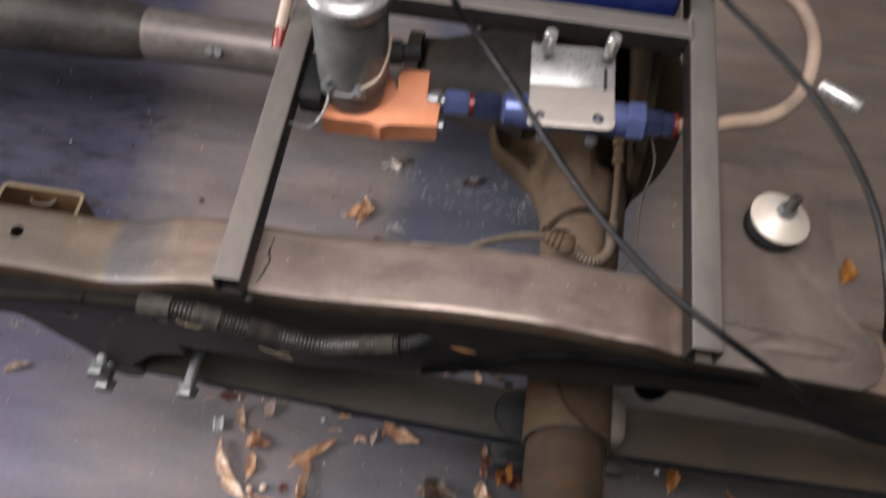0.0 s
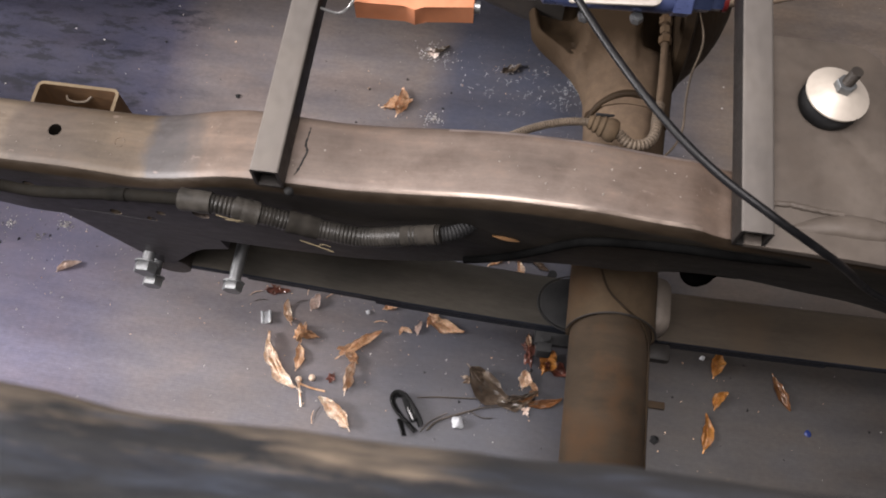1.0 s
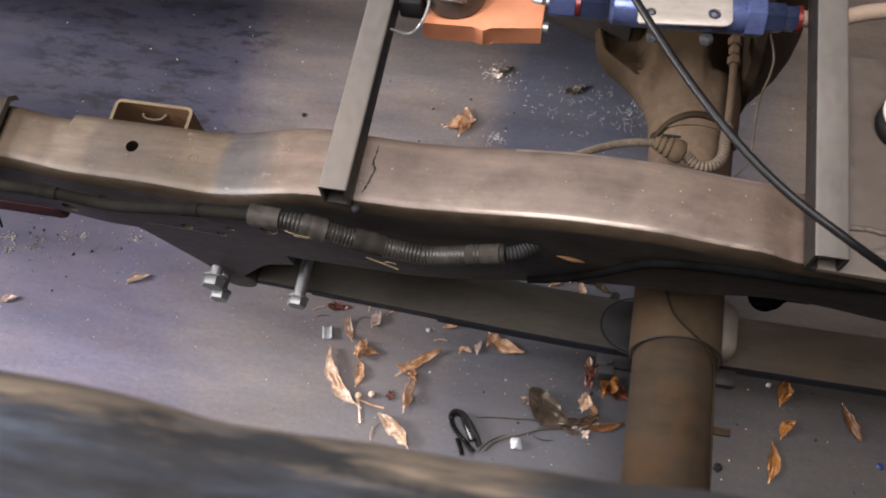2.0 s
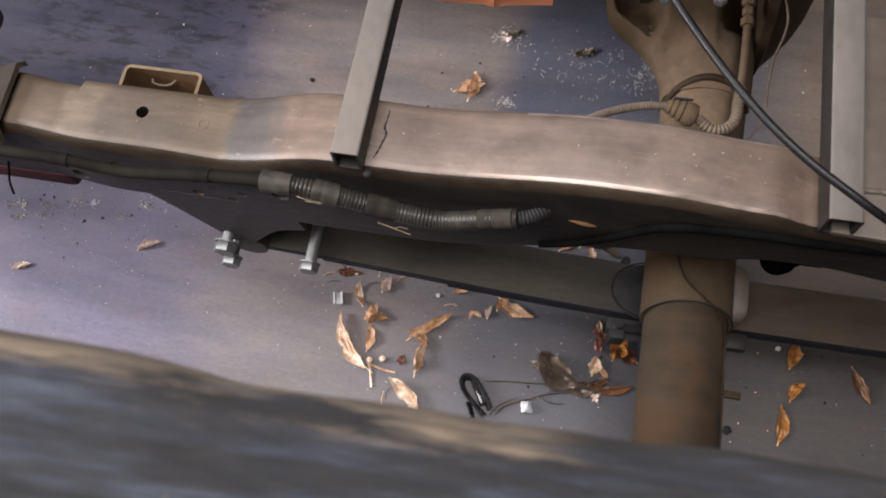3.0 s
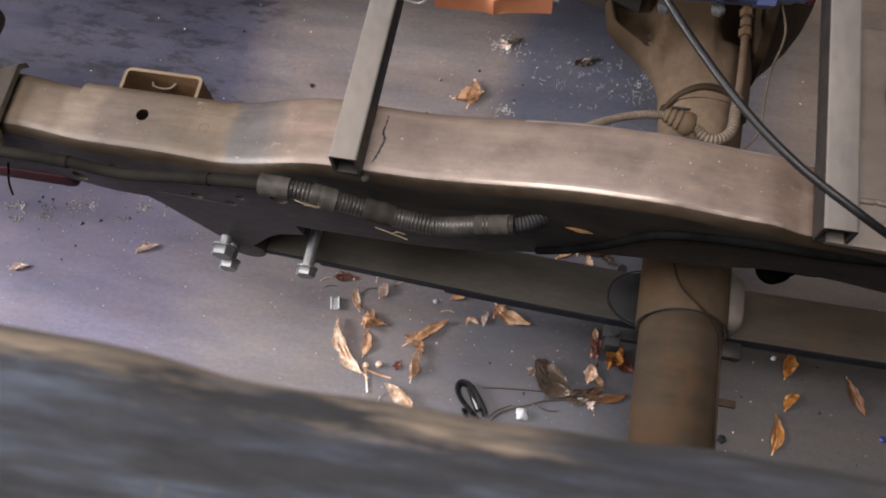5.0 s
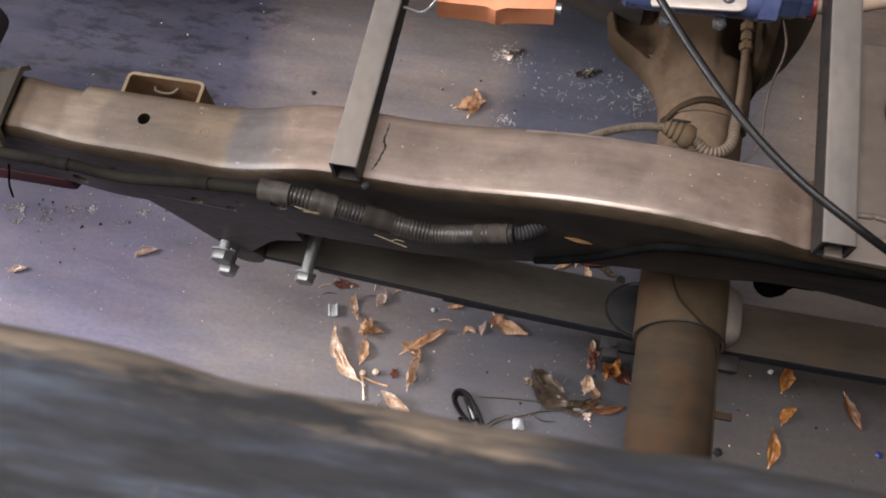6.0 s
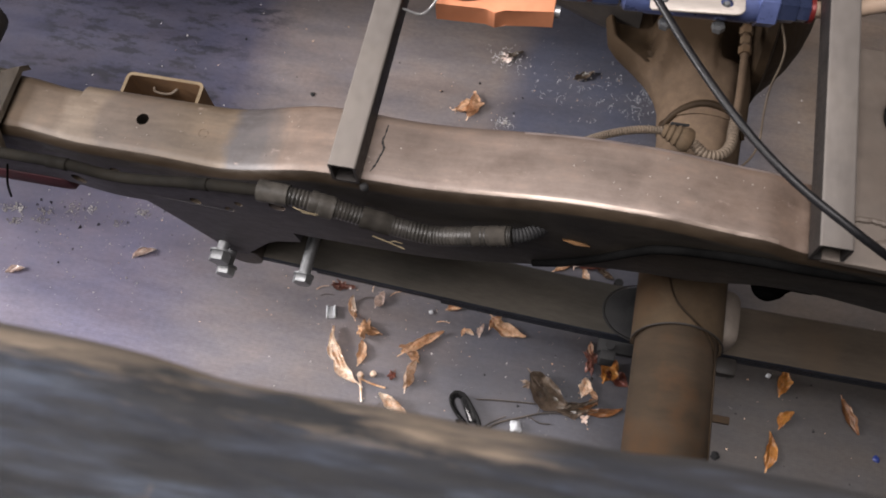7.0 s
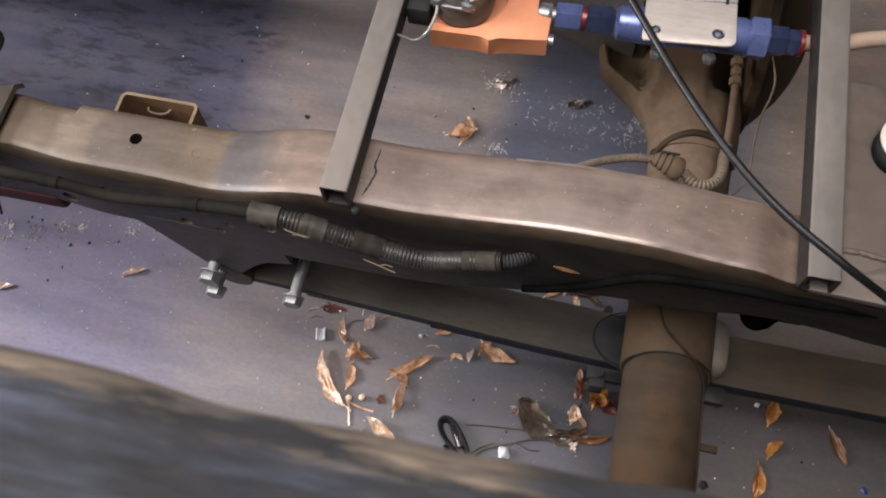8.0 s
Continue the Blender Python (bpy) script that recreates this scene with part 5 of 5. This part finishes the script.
# ---- litter on the floor ----


def dry_leaf(x, y, length, turn, width, mat, curl=0.5, lift=0.0, seed=0, name="dry_leaf", label="curled dry brown leaf lying on the floor", form=None):
    r = random.Random(seed * 7 + 1)
    bm = bmesh.new()
    n, m = 16, 5
    fold = 0.45 + 1.25 * curl * (0.4 + r.random())
    bend = curl * (r.random() - 0.25) * 2.2
    twist, lean = (r.random() - 0.5) * 1.6 * curl, (r.random() - 0.5) * 0.9 * curl
    sway = (r.random() - 0.5) * 0.5
    if form:
        fold, bend, twist, lean, sway = form
    grid, mids = [], []
    for i in range(n + 1):
        u = i / n
        half = width * 0.62 * (math.sin(math.pi * min(max(u, 0.025), 0.975) ** 0.85) ** 0.75) * (1 + 0.30 * noise.noise((u * 7, seed * 1.7, 4.4)) + 0.12 * noise.noise((u * 23, seed * 2.3, 1.4)))
        th = (u - 0.5) * bend
        cx = length * (math.sin(th) / bend if abs(bend) > 0.05 else u - 0.5)
        cz = length * ((1 - math.cos(th)) / bend if abs(bend) > 0.05 else 0.0)
        cy = length * sway * (u - 0.5) ** 2 * 2
        row = []
        a = twist * (u - 0.5) + lean
        for j in range(-m, m + 1):
            v = j / m
            ph = v * fold * (0.8 + 0.4 * u)
            f = fold * (0.8 + 0.4 * u)
            yy, zz = half * math.sin(ph) / f, half * (1 - math.cos(ph)) / f
            zz += width * 0.42 * curl * noise.noise((u * 4.2 + seed, v * 1.9, 0.5)) + width * 0.20 * curl * (abs(noise.noise((u * 9 + seed, v * 3.4, 2.5))) - 0.2)
            row.append(bm.verts.new((cx, cy + yy * math.cos(a) - zz * math.sin(a), cz + zz * math.cos(a) + yy * math.sin(a))))
        mids.append(row[m].co.copy())
        grid.append(row)
    for a, b in zip(grid, grid[1:]):
        for j in range(2 * m):
            bm.faces.new((a[j], a[j + 1], b[j + 1], b[j]))
    low = min(v.co.z for v in bm.verts)
    for v in bm.verts:
        v.co.z -= low - 0.0006
    for q in mids:
        q.z -= low - 0.0008
    bmesh.ops.solidify(bm, geom=bm.faces[:], thickness=0.0004)
    root = thing(name, label, "leaf", "dry leaves")
    root.matrix_basis = pose(x, y, lift, 0, 0, turn)
    part("blade", bm, mat, root, "", 24)
    tail = mids[0] + (mids[0] - mids[2]).normalized() * length * 0.12
    tail.z = max(0.0008, tail.z * 0.6)
    part("stalk", pipe([tail, *mids[0:11:2]], lambda d: max(0.0009 - d * 0.009, 0.0003), 6, 3), mat, root)
    return root


def crumpled_leaf(x, y, size, turn, mat, seed, tall=0.5, long=1.3, label="crumpled grey dead leaf on the floor"):
    """A torn and screwed-up leaf with a ragged edge."""
    bm = bmesh.new()
    n, m = 40, 8
    grid = []
    for i in range(m + 1):
        f = i / m
        row = []
        for k in range(n):
            a = 2 * math.pi * k / n
            tear = 0.72 + 0.75 * noise.noise((math.cos(a) * 1.6, math.sin(a) * 1.6, seed)) + 0.42 * noise.noise((math.cos(a) * 6, math.sin(a) * 6, seed + 5))
            r = size * f * max(0.25, tear)
            px, py = long * r * math.cos(a), r * math.sin(a)
            z = size * tall * (abs(noise.noise((px / size * 1.7 + seed, py / size * 1.7, 0.7))) * 1.5 + 0.55 * abs(noise.noise((px / size * 4.5, py / size * 4.5 + seed, 2.2))) + 0.25 * f * noise.noise((a * 2.1, seed, 8.0)))
            row.append(bm.verts.new((px, py, z)))
        grid.append(row)
    for a, b in zip(grid, grid[1:]):
        for k in range(n):
            bm.faces.new((a[k], a[(k + 1) % n], b[(k + 1) % n], b[k]))
    bmesh.ops.remove_doubles(bm, verts=bm.verts, dist=1e-6)
    low = min(v.co.z for v in bm.verts)
    for v in bm.verts:
        v.co.z -= low - 0.0006
    bmesh.ops.solidify(bm, geom=bm.faces[:], thickness=0.0004)
    root = thing("dry_leaf", label, "leaf", "dry leaves")
    root.matrix_basis = pose(x, y, 0, 0, 0, turn)
    part("blade", bm, mat, root, "", 20)
    part("stalk", pipe([(long * size * 0.5, 0, size * 0.25), (long * size * 0.9, size * 0.1, size * 0.15), (long * size * 1.25, size * 0.05, 0.001)], 0.0006, 6, 4), mat, root)
    return root


LEAVES = [
    (-0.270, 0.349, 0.038, 108, 0.012, LEAF_PALE, 0.9), (-0.238, 0.288, 0.036, 97, 0.015, LEAF, 0.4),
    (-0.166, 0.273, 0.052, 78, 0.021, LEAF_PALE, 0.9),
    (-0.156, 0.317, 0.068, 39, 0.017, LEAF, 0.8), (-0.172, 0.299, 0.036, 154, 0.016, LEAF, 0.9), (-0.231, 0.369, 0.026, 74, 0.014, LEAF_PINK, 0.9),
    (-0.121, 0.378, 0.024, 21, 0.012, LEAF, 0.5), (-0.042, 0.357, 0.056, -19, 0.018, LEAF, 0.7), (-0.062, 0.369, 0.027, 54, 0.012, LEAF, 0.8),
    (-0.295, 0.378, 0.024, 7, 0.010, LEAF_RED, 0.6), (-0.604, 0.377, 0.036, 30, 0.016, LEAF_PINK, 1.0), (0.107, 0.327, 0.034, 62, 0.026, GOLD, 0.7),
    (0.119, 0.319, 0.036, 160, 0.018, LEAF_RED, 0.5), (0.080, 0.298, 0.026, 84, 0.017, LEAF_PALE, 0.6), (0.091, 0.289, 0.026, 130, 0.010, LEAF, 0.8), (0.079, 0.354, 0.020, 96, 0.007, LEAF_PALE, 0.5),
    (0.344, 0.357, 0.038, 80, 0.018, GOLD, 0.6), (0.348, 0.308, 0.030, 52, 0.014, GOLD, 0.8), (0.333, 0.260, 0.050, 88, 0.016, GOLD, 0.5),
    (0.432, 0.325, 0.050, -64, 0.014, LEAF_BROWN, 0.5), (-0.165, 0.712, 0.048, 22, 0.022, LEAF, 0.7), (-0.161, 0.718, 0.048, 88, 0.022, LEAF, 0.8),
    (0.006, 0.803, 0.036, 33, 0.014, LEAF_GREY, 0.8), (-0.114, 0.823, 0.036, 30, 0.012, LEAF_GREY, 0.9), (0.107, 0.266, 0.056, 12, 0.011, LEAF_BROWN, 0.5), (-0.0945, 0.346, 0.016, -20, 0.007, LEAF_PALE, 0.6), (-0.103, 0.345, 0.012, 80, 0.005, LEAF, 0.6),
    (0.028, 0.473, 0.040, 22, 0.014, LEAF, 0.8), (0.067, 0.477, 0.042, 9, 0.014, LEAF_RED, 0.8), (-0.793, 0.311, 0.028, 202, 0.012, LEAF_PINK, 0.8),
    (0.043, 0.482, 0.026, 60, 0.015, LEAF_PINK, 1.0), (0.084, 0.470, 0.03, -30, 0.016, LEAF_GREY, 1.0), (0.055, 0.462, 0.022, 110, 0.012, LEAF_PALE, 0.9), (-0.236, 0.322, 0.034, 150, 0.013, LEAF, 1.2), (-0.078, 0.352, 0.020, 80, 0.011, LEAF_PINK, 0.8), (0.629, 0.738, 0.050, 80, 0.022, GOLD, 0.3), (0.30, 0.65, 0.03, 40, 0.018, LEAF_RED, 0.4),
]
for i, (x, y, ln, turn, wd, mat, curl) in enumerate(LEAVES):
    kind = {"pale_leaf": "pale curled dry leaf lying on the floor", "dry_red_leaf": "dark reddish dry leaf lying on the floor", "dead_grey_leaf": "crumpled grey dead leaf on the floor",
            "gold_leaf": "golden yellow dry leaf lying on the floor", "dark_brown_leaf": "dark brown dry leaf lying on the floor", "bleached_leaf": "bleached pinkish curled dry leaf on the floor"}.get(mat.name, "curled dry brown leaf lying on the floor")
    dry_leaf(x, y, ln, turn, wd, mat, curl, 0.0, i + 1, "dry_leaf", kind)
PALE_LEAF = "pale curled dry leaf lying on the floor"
# the long leaf is rolled: a bright flank to the window, a dark hollow behind it
dry_leaf(-0.2710, 0.2720, 0.092, 126, 0.021, LEAF_PALE, 0.8, 0.0, 44, "dry_leaf", PALE_LEAF, (0.85, 0.4, 0.3, -0.45, -0.26))
dry_leaf(-0.1750, 0.2190, 0.060, 144, 0.019, LEAF_PALE, 0.8, 0.0, 45, "dry_leaf", PALE_LEAF, (0.85, 0.5, 0.3, -0.42, 0.12))
crumpled_leaf(-0.2440, 0.3180, 0.0125, 80, LEAF, 31.4, 1.0, 1.35, "crumpled dry brown leaf on the floor")
dry_leaf(0.034, 0.274, 0.082, -26, 0.032, LEAF_GREY, 1.0, 0.0, 52, "dry_leaf", "torn and twisted grey dead leaf on the floor", (1.0, 0.5, 0.8, 0.40, 0.25))
dry_leaf(0.072, 0.264, 0.062, 22, 0.020, LEAF_GREY, 1.0, 0.0, 57, "dry_leaf", "torn and twisted grey dead leaf on the floor", (1.0, 0.4, -0.6, 0.30, 0.2))
crumpled_leaf(0.006, 0.288, 0.009, 10, LEAF_GREY, 7.1, 0.6, 1.6)
crumpled_leaf(0.088, 0.272, 0.009, 60, LEAF_BROWN, 9.4, 0.8, 1.5, "crumpled dark brown dry leaf on the floor")
crumpled_leaf(0.081, 0.338, 0.013, 95, LEAF_RED, 12.7, 0.8, 1.7, "crumpled dark reddish dry leaf on the floor")
crumpled_leaf(0.084, 0.254, 0.006, 40, LEAF_PINK, 15.2, 0.8, 1.2, "torn bleached scrap of dry leaf")
crumpled_leaf(-0.126, 0.815, 0.008, 20, LEAF_PINK, 18.6, 0.6, 1.3, "torn bleached scrap of dry leaf")
crumpled_leaf(-0.190, 0.262, 0.006, 70, LEAF_RED, 21.5, 0.7, 1.4, "crumpled dark reddish dry leaf on the floor")
crumpled_leaf(-0.292, 0.380, 0.009, 0, LEAF_RED, 24.0, 0.5, 1.8, "crumpled dark reddish dry leaf on the floor")

twig = thing("seed_twig", "pale twig with two round buds", "twig")
part("stem", pipe([(-0.236, 0.253, 0.003), (-0.230, 0.240, 0.003), (-0.2235, 0.2175, 0.002)], 0.0016, 8), LEAF_PALE, twig)
part("side_stem", pipe([(-0.236, 0.25, 0.003), (-0.215, 0.245, 0.003), (-0.195, 0.243, 0.002)], 0.0014, 8), LEAF, twig)
for x, y in ((-0.2345, 0.2525), (-0.2165, 0.2575)):
    part("bud", lathe([(0, 0.001), (0.0015, 0.004), (0.0045, 0.005), (0.0075, 0.004), (0.0088, 0.001)], (x, y, 0.001), (0.2, 0.3, 1), 14), LEAF_PALE, twig)

clip = thing("plastic_clip", "small white plastic clip on the floor", "clip")
part("clip_base", box(-0.007, 0.007, -0.009, 0.009, 0.0, 0.003, bevel=0.0008, m=pose(-0.298, 0.337, 0.0005, 0, 0, 14)), CRUMB, clip)
for k in (-0.0055, 0.0055):
    part("clip_side", box(k - 0.0014, k + 0.0014, -0.009, 0.009, 0.0025, 0.008, bevel=0.0006, m=pose(-0.298, 0.337, 0.0005, 0, 0, 14)), CRUMB, clip)

strap = thing("rubber_strap", "glossy black looped rubber strap on the floor", "strap")


def strap_band(points, height, thick):
    """A flat strap standing on its edge along the points, leaning outwards a little."""
    run = curve_points(points, 8)
    bm = bmesh.new()
    rings = []
    for k, q in enumerate(run):
        t = (run[min(k + 1, len(run) - 1)] - run[max(k - 1, 0)]).normalized()
        side = Vector((-t.y, t.x, 0)).normalized()
        lean = side * 0.35 * height
        w = side * thick / 2
        rings.append([bm.verts.new(q + v) for v in (w, -w, -w * 0.8 + lean + Vector((0, 0, height)), lean + Vector((0, 0, height + thick * 0.3)), w * 0.8 + lean + Vector((0, 0, height)))])
    bridge(bm, rings)
    return bm


part("loop", strap_band([(-0.0595, 0.2054, 0.0015), (-0.0741, 0.2173, 0.0012), (-0.0889, 0.2306, 0.001), (-0.0967, 0.2427, 0.001), (-0.0944, 0.2505, 0.001), (-0.0851, 0.249, 0.001), (-0.0737, 0.2376, 0.001), (-0.0622, 0.2222, 0.001), (-0.057, 0.2123, 0.001)], 0.0125, 0.0042), BLACKGLOSS, strap)
part("tail", strap_band([(-0.0745, 0.1975, 0.001), (-0.0790, 0.208, 0.001), (-0.0845, 0.2190, 0.0012)], 0.0100, 0.0040), BLACKGLOSS, strap)
part("tongue", box(-0.0045, 0.0045, -0.019, 0.019, 0.0, 0.010, bevel=0.003, m=pose(-0.0755, 0.2335, 0.001, 0, 14, 30)), BLACKGLOSS, strap, "glossy black tongue of the strap")

branch = thing("dead_branchlet", "thin dark dead branchlet with side shoots", "twig")
part("stem", pipe([(-0.047, 0.209, 0.003), (-0.033, 0.224, 0.004), (-0.003, 0.238, 0.004), (0.03, 0.251, 0.005), (0.07, 0.258, 0.005), (0.10, 0.266, 0.004)], lambda d: 0.0016 - 0.006 * d, 7), TWIG, branch)
part("side_stem", pipe([(-0.066, 0.252, 0.003), (-0.04, 0.256, 0.004), (-0.02, 0.258, 0.004), (0.02, 0.262, 0.005)], 0.0009, 7), TWIG, branch)
part("side_stem", pipe([(-0.055, 0.206, 0.002), (-0.043, 0.222, 0.003), (-0.022, 0.236, 0.004)], 0.0009, 7), TWIG, branch)
part("side_stem", pipe([(0.02, 0.247, 0.004), (0.022, 0.268, 0.006), (0.008, 0.288, 0.005)], 0.0007, 7), TWIG, branch)
part("side_stem", pipe([(-0.001, 0.290, 0.004), (0.014, 0.285, 0.007), (0.022, 0.272, 0.005)], 0.0007, 7), TWIG, branch)
part("side_stem", pipe([(0.010, 0.242, 0.004), (0.026, 0.236, 0.004), (0.040, 0.238, 0.003)], 0.0007, 7), TWIG, branch)
for k, (x, y, a) in enumerate(((-0.205, 0.205, 95), (-0.2, 0.213, 75), (-0.212, 0.383, 35), (-0.245, 0.388, 80), (-0.252, 0.368, 20), (-0.135, 0.353, 10), (-0.322, 0.372, 30), (-0.312, 0.362, 15))):
    fine = thing("twig_scrap", "short thin scrap of dry twig on the floor", "twig", "twig scraps")
    fine.matrix_basis = pose(x, y, 0.0, 0, 0, a)
    part("stem", pipe([(-0.009, 0.0, 0.0012), (0.0, 0.0012, 0.003), (0.010, -0.0008, 0.0015)], 0.00055, 6, 4), (LEAF_PALE, TWIG, LEAF)[k % 3], fine)


def pebble(name, label, x, y, r, mat, seed, flat=0.7):
    bm = bmesh.new()
    bmesh.ops.create_icosphere(bm, subdivisions=2, radius=r)
    for v in bm.verts:
        v.co *= 1 + 0.55 * noise.noise((v.co.x * 1.2 / r + seed, v.co.y * 1.2 / r, v.co.z * 1.2 / r))
        v.co.z *= flat
    low = min(v.co.z for v in bm.verts)
    bmesh.ops.translate(bm, vec=(x, y, -low - 0.0003), verts=bm.verts)
    return tagged(part(name, bm, mat, None, "", 30), label, "crumb")


pebble("foam_crumb", "white crumb of foam on the floor", -0.006, 0.2245, 0.0085, CRUMB, 3)
pebble("foam_crumb", "tiny white crumb of foam on the floor", 0.3235, 0.3625, 0.0035, CRUMB, 5)
pebble("foam_crumb", "tiny white crumb of foam on the floor", -0.155, 0.365, 0.003, CRUMB, 8)
pebble("blue_chip", "small flat blue plastic chip on the floor", 0.469, 0.2765, 0.0045, TANK, 17, 0.3)
pebble("dark_lump", "flat dark lump on the floor", 0.262, 0.239, 0.006, RUBBER, 11, 0.3)
pebble("dark_lump", "small dark clod of dirt on the floor", -0.424, 0.694, 0.004, RUBBER, 12, 0.5)
pebble("dark_lump", "small dark clod of dirt on the floor", -0.13, 0.665, 0.008, RUBBER, 13, 0.5)

# fine grit and threads, uncountable
rnd = random.Random(12)
verts, faces = [], []


def chip(x, y, z, s):
    k = len(verts)
    a = rnd.random() * 6.28
    for dx, dy, dz in ((1, 0, 0), (-0.5, 0.8, 0), (-0.5, -0.8, 0), (0, 0, 0.9)):
        e = 0.6 + 0.8 * rnd.random()
        verts.append((x + s * e * (dx * math.cos(a) - dy * math.sin(a)), y + s * e * (dx * math.sin(a) + dy * math.cos(a)), z + s * e * dz))
    faces.extend([(k, k + 1, k + 3), (k + 1, k + 2, k + 3), (k + 2, k, k + 3), (k, k + 2, k + 1)])


for _ in range(620):
    x, y = rnd.uniform(-0.9, 0.75), rnd.uniform(0.12, 1.2)
    if noise.noise((x * 4, y * 4, 3)) > -0.25 + rnd.random() * 0.5:
        chip(x, y, 0.0002, 0.0005 + 0.0016 * rnd.random() ** 3)
for cx, cy, n, sp in ((-0.55, 0.45, 90, 0.10), (-0.70, 0.36, 130, 0.07), (-0.735, 0.42, 60, 0.03), (-0.62, 0.44, 60, 0.04), (-0.03, 0.76, 80, 0.09), (0.05, 0.70, 60, 0.06), (-0.2, 0.31, 60, 0.07), (-0.114, 0.82, 50, 0.025), (0.03, 0.27, 60, 0.05)):
    for _ in range(n):
        chip(rnd.gauss(cx, sp), rnd.gauss(cy, sp * 0.7), 0.0002, 0.0005 + 0.0014 * rnd.random() ** 3)
for cx, cy, n in ((-0.845, 0.406, 30), (-0.830, 0.411, 26), (-0.789, 0.400, 24), (-0.785, 0.415, 26), (-0.742, 0.429, 20), (-0.714, 0.431, 22), (-0.631, 0.439, 30), (-0.824, 0.390, 30), (-0.666, 0.416, 14), (-0.106, 0.696, 24), (-0.128, 0.82, 40), (0.006, 0.803, 16)):
    for _ in range(n):
        chip(rnd.gauss(cx, 0.006), rnd.gauss(cy, 0.004), 0.0002 + 0.0015 * rnd.random(), 0.0008 + 0.0016 * rnd.random())
me = bpy.data.meshes.new("floor_grit")
me.from_pydata(verts, [], faces)
me.materials.append(GRIT)
tagged(new("floor_grit", me), "pale grit and crumbs scattered over the floor", "grit", kind="stuff")

verts, faces = [], []
for cx, cy, n, sp in ((-0.2, 0.31, 26, 0.07), (0.05, 0.29, 30, 0.04), (-0.33, 0.33, 20, 0.05), (-0.1, 0.36, 30, 0.06), (-0.16, 0.72, 20, 0.03), (0.02, 0.80, 30, 0.03), (-0.35, 0.75, 30, 0.12), (-0.6, 0.42, 40, 0.1), (0.34, 0.3, 25, 0.07)):
    for _ in range(n):
        chip(rnd.gauss(cx, sp), rnd.gauss(cy, sp * 0.7), 0.0002, 0.0005 + 0.0014 * rnd.random() ** 3)
me = bpy.data.meshes.new("leaf_crumbs")
me.from_pydata(verts, [], faces)
me.materials.append(LEAF)
tagged(new("leaf_crumbs", me), "brown crumbs of broken leaves on the floor", "leaf crumbs", kind="stuff")

verts, faces = [], []
for cx, cy, n, sp in ((-0.73, 0.425, 14, 0.045), (-0.66, 0.40, 10, 0.05), (-0.60, 0.41, 8, 0.03), (-0.80, 0.40, 10, 0.05), (-0.28, 0.70, 22, 0.12), (0.0, 0.33, 30, 0.14), (0.30, 0.30, 18, 0.08)):
    for _ in range(n):
        chip(rnd.gauss(cx, sp), rnd.gauss(cy, sp * 0.6), 0.0002, 0.0008 + 0.0028 * rnd.random() ** 3)
me = bpy.data.meshes.new("dirt_crumbs")
me.from_pydata(verts, [], faces)
me.materials.append(RUBBER)
tagged(new("dirt_crumbs", me), "dark crumbs of dirt scattered over the floor", "dirt", kind="stuff")

verts, faces = [], []
for _ in range(64):
    x = rnd.uniform(-0.52, 0.2)
    chip(x, rnd.uniform(RY0 + 0.014, RY1 - 0.012), rail_top(x) + 0.0006, 0.0004 + 0.0008 * rnd.random() ** 3)
me = bpy.data.meshes.new("rail_grit")
me.from_pydata(verts, [], faces)
me.materials.append(DUSTGRIT)
tagged(new("rail_grit", me), "pale grit lying on top of the rail", "grit", kind="stuff")

fluff = bmesh.new()
for cx, cy, sx, sy, n in ((-0.128, 0.820, 0.014, 0.010, 30), (0.0, 0.785, 0.055, 0.020, 40), (0.07, 0.765, 0.03, 0.02, 26), (0.108, 0.775, 0.010, 0.018, 40), (-0.106, 0.696, 0.010, 0.008, 14)):
    for _ in range(n):
        x, y = rnd.gauss(cx, sx), rnd.gauss(cy, sy)
        a, ln = rnd.random() * 6.28, 0.002 + 0.014 * rnd.random() ** 3
        pipe([(x, y, 0.001), (x + ln * 0.5 * math.cos(a), y + ln * 0.5 * math.sin(a), 0.002 + 0.005 * rnd.random()), (x + ln * math.cos(a + 0.9), y + ln * math.sin(a + 0.9), 0.001)], 0.00017, 4, 4, fluff)
tagged(part("lint_threads", fluff, LINT), "pale lint and threads on the floor", "lint", kind="stuff")
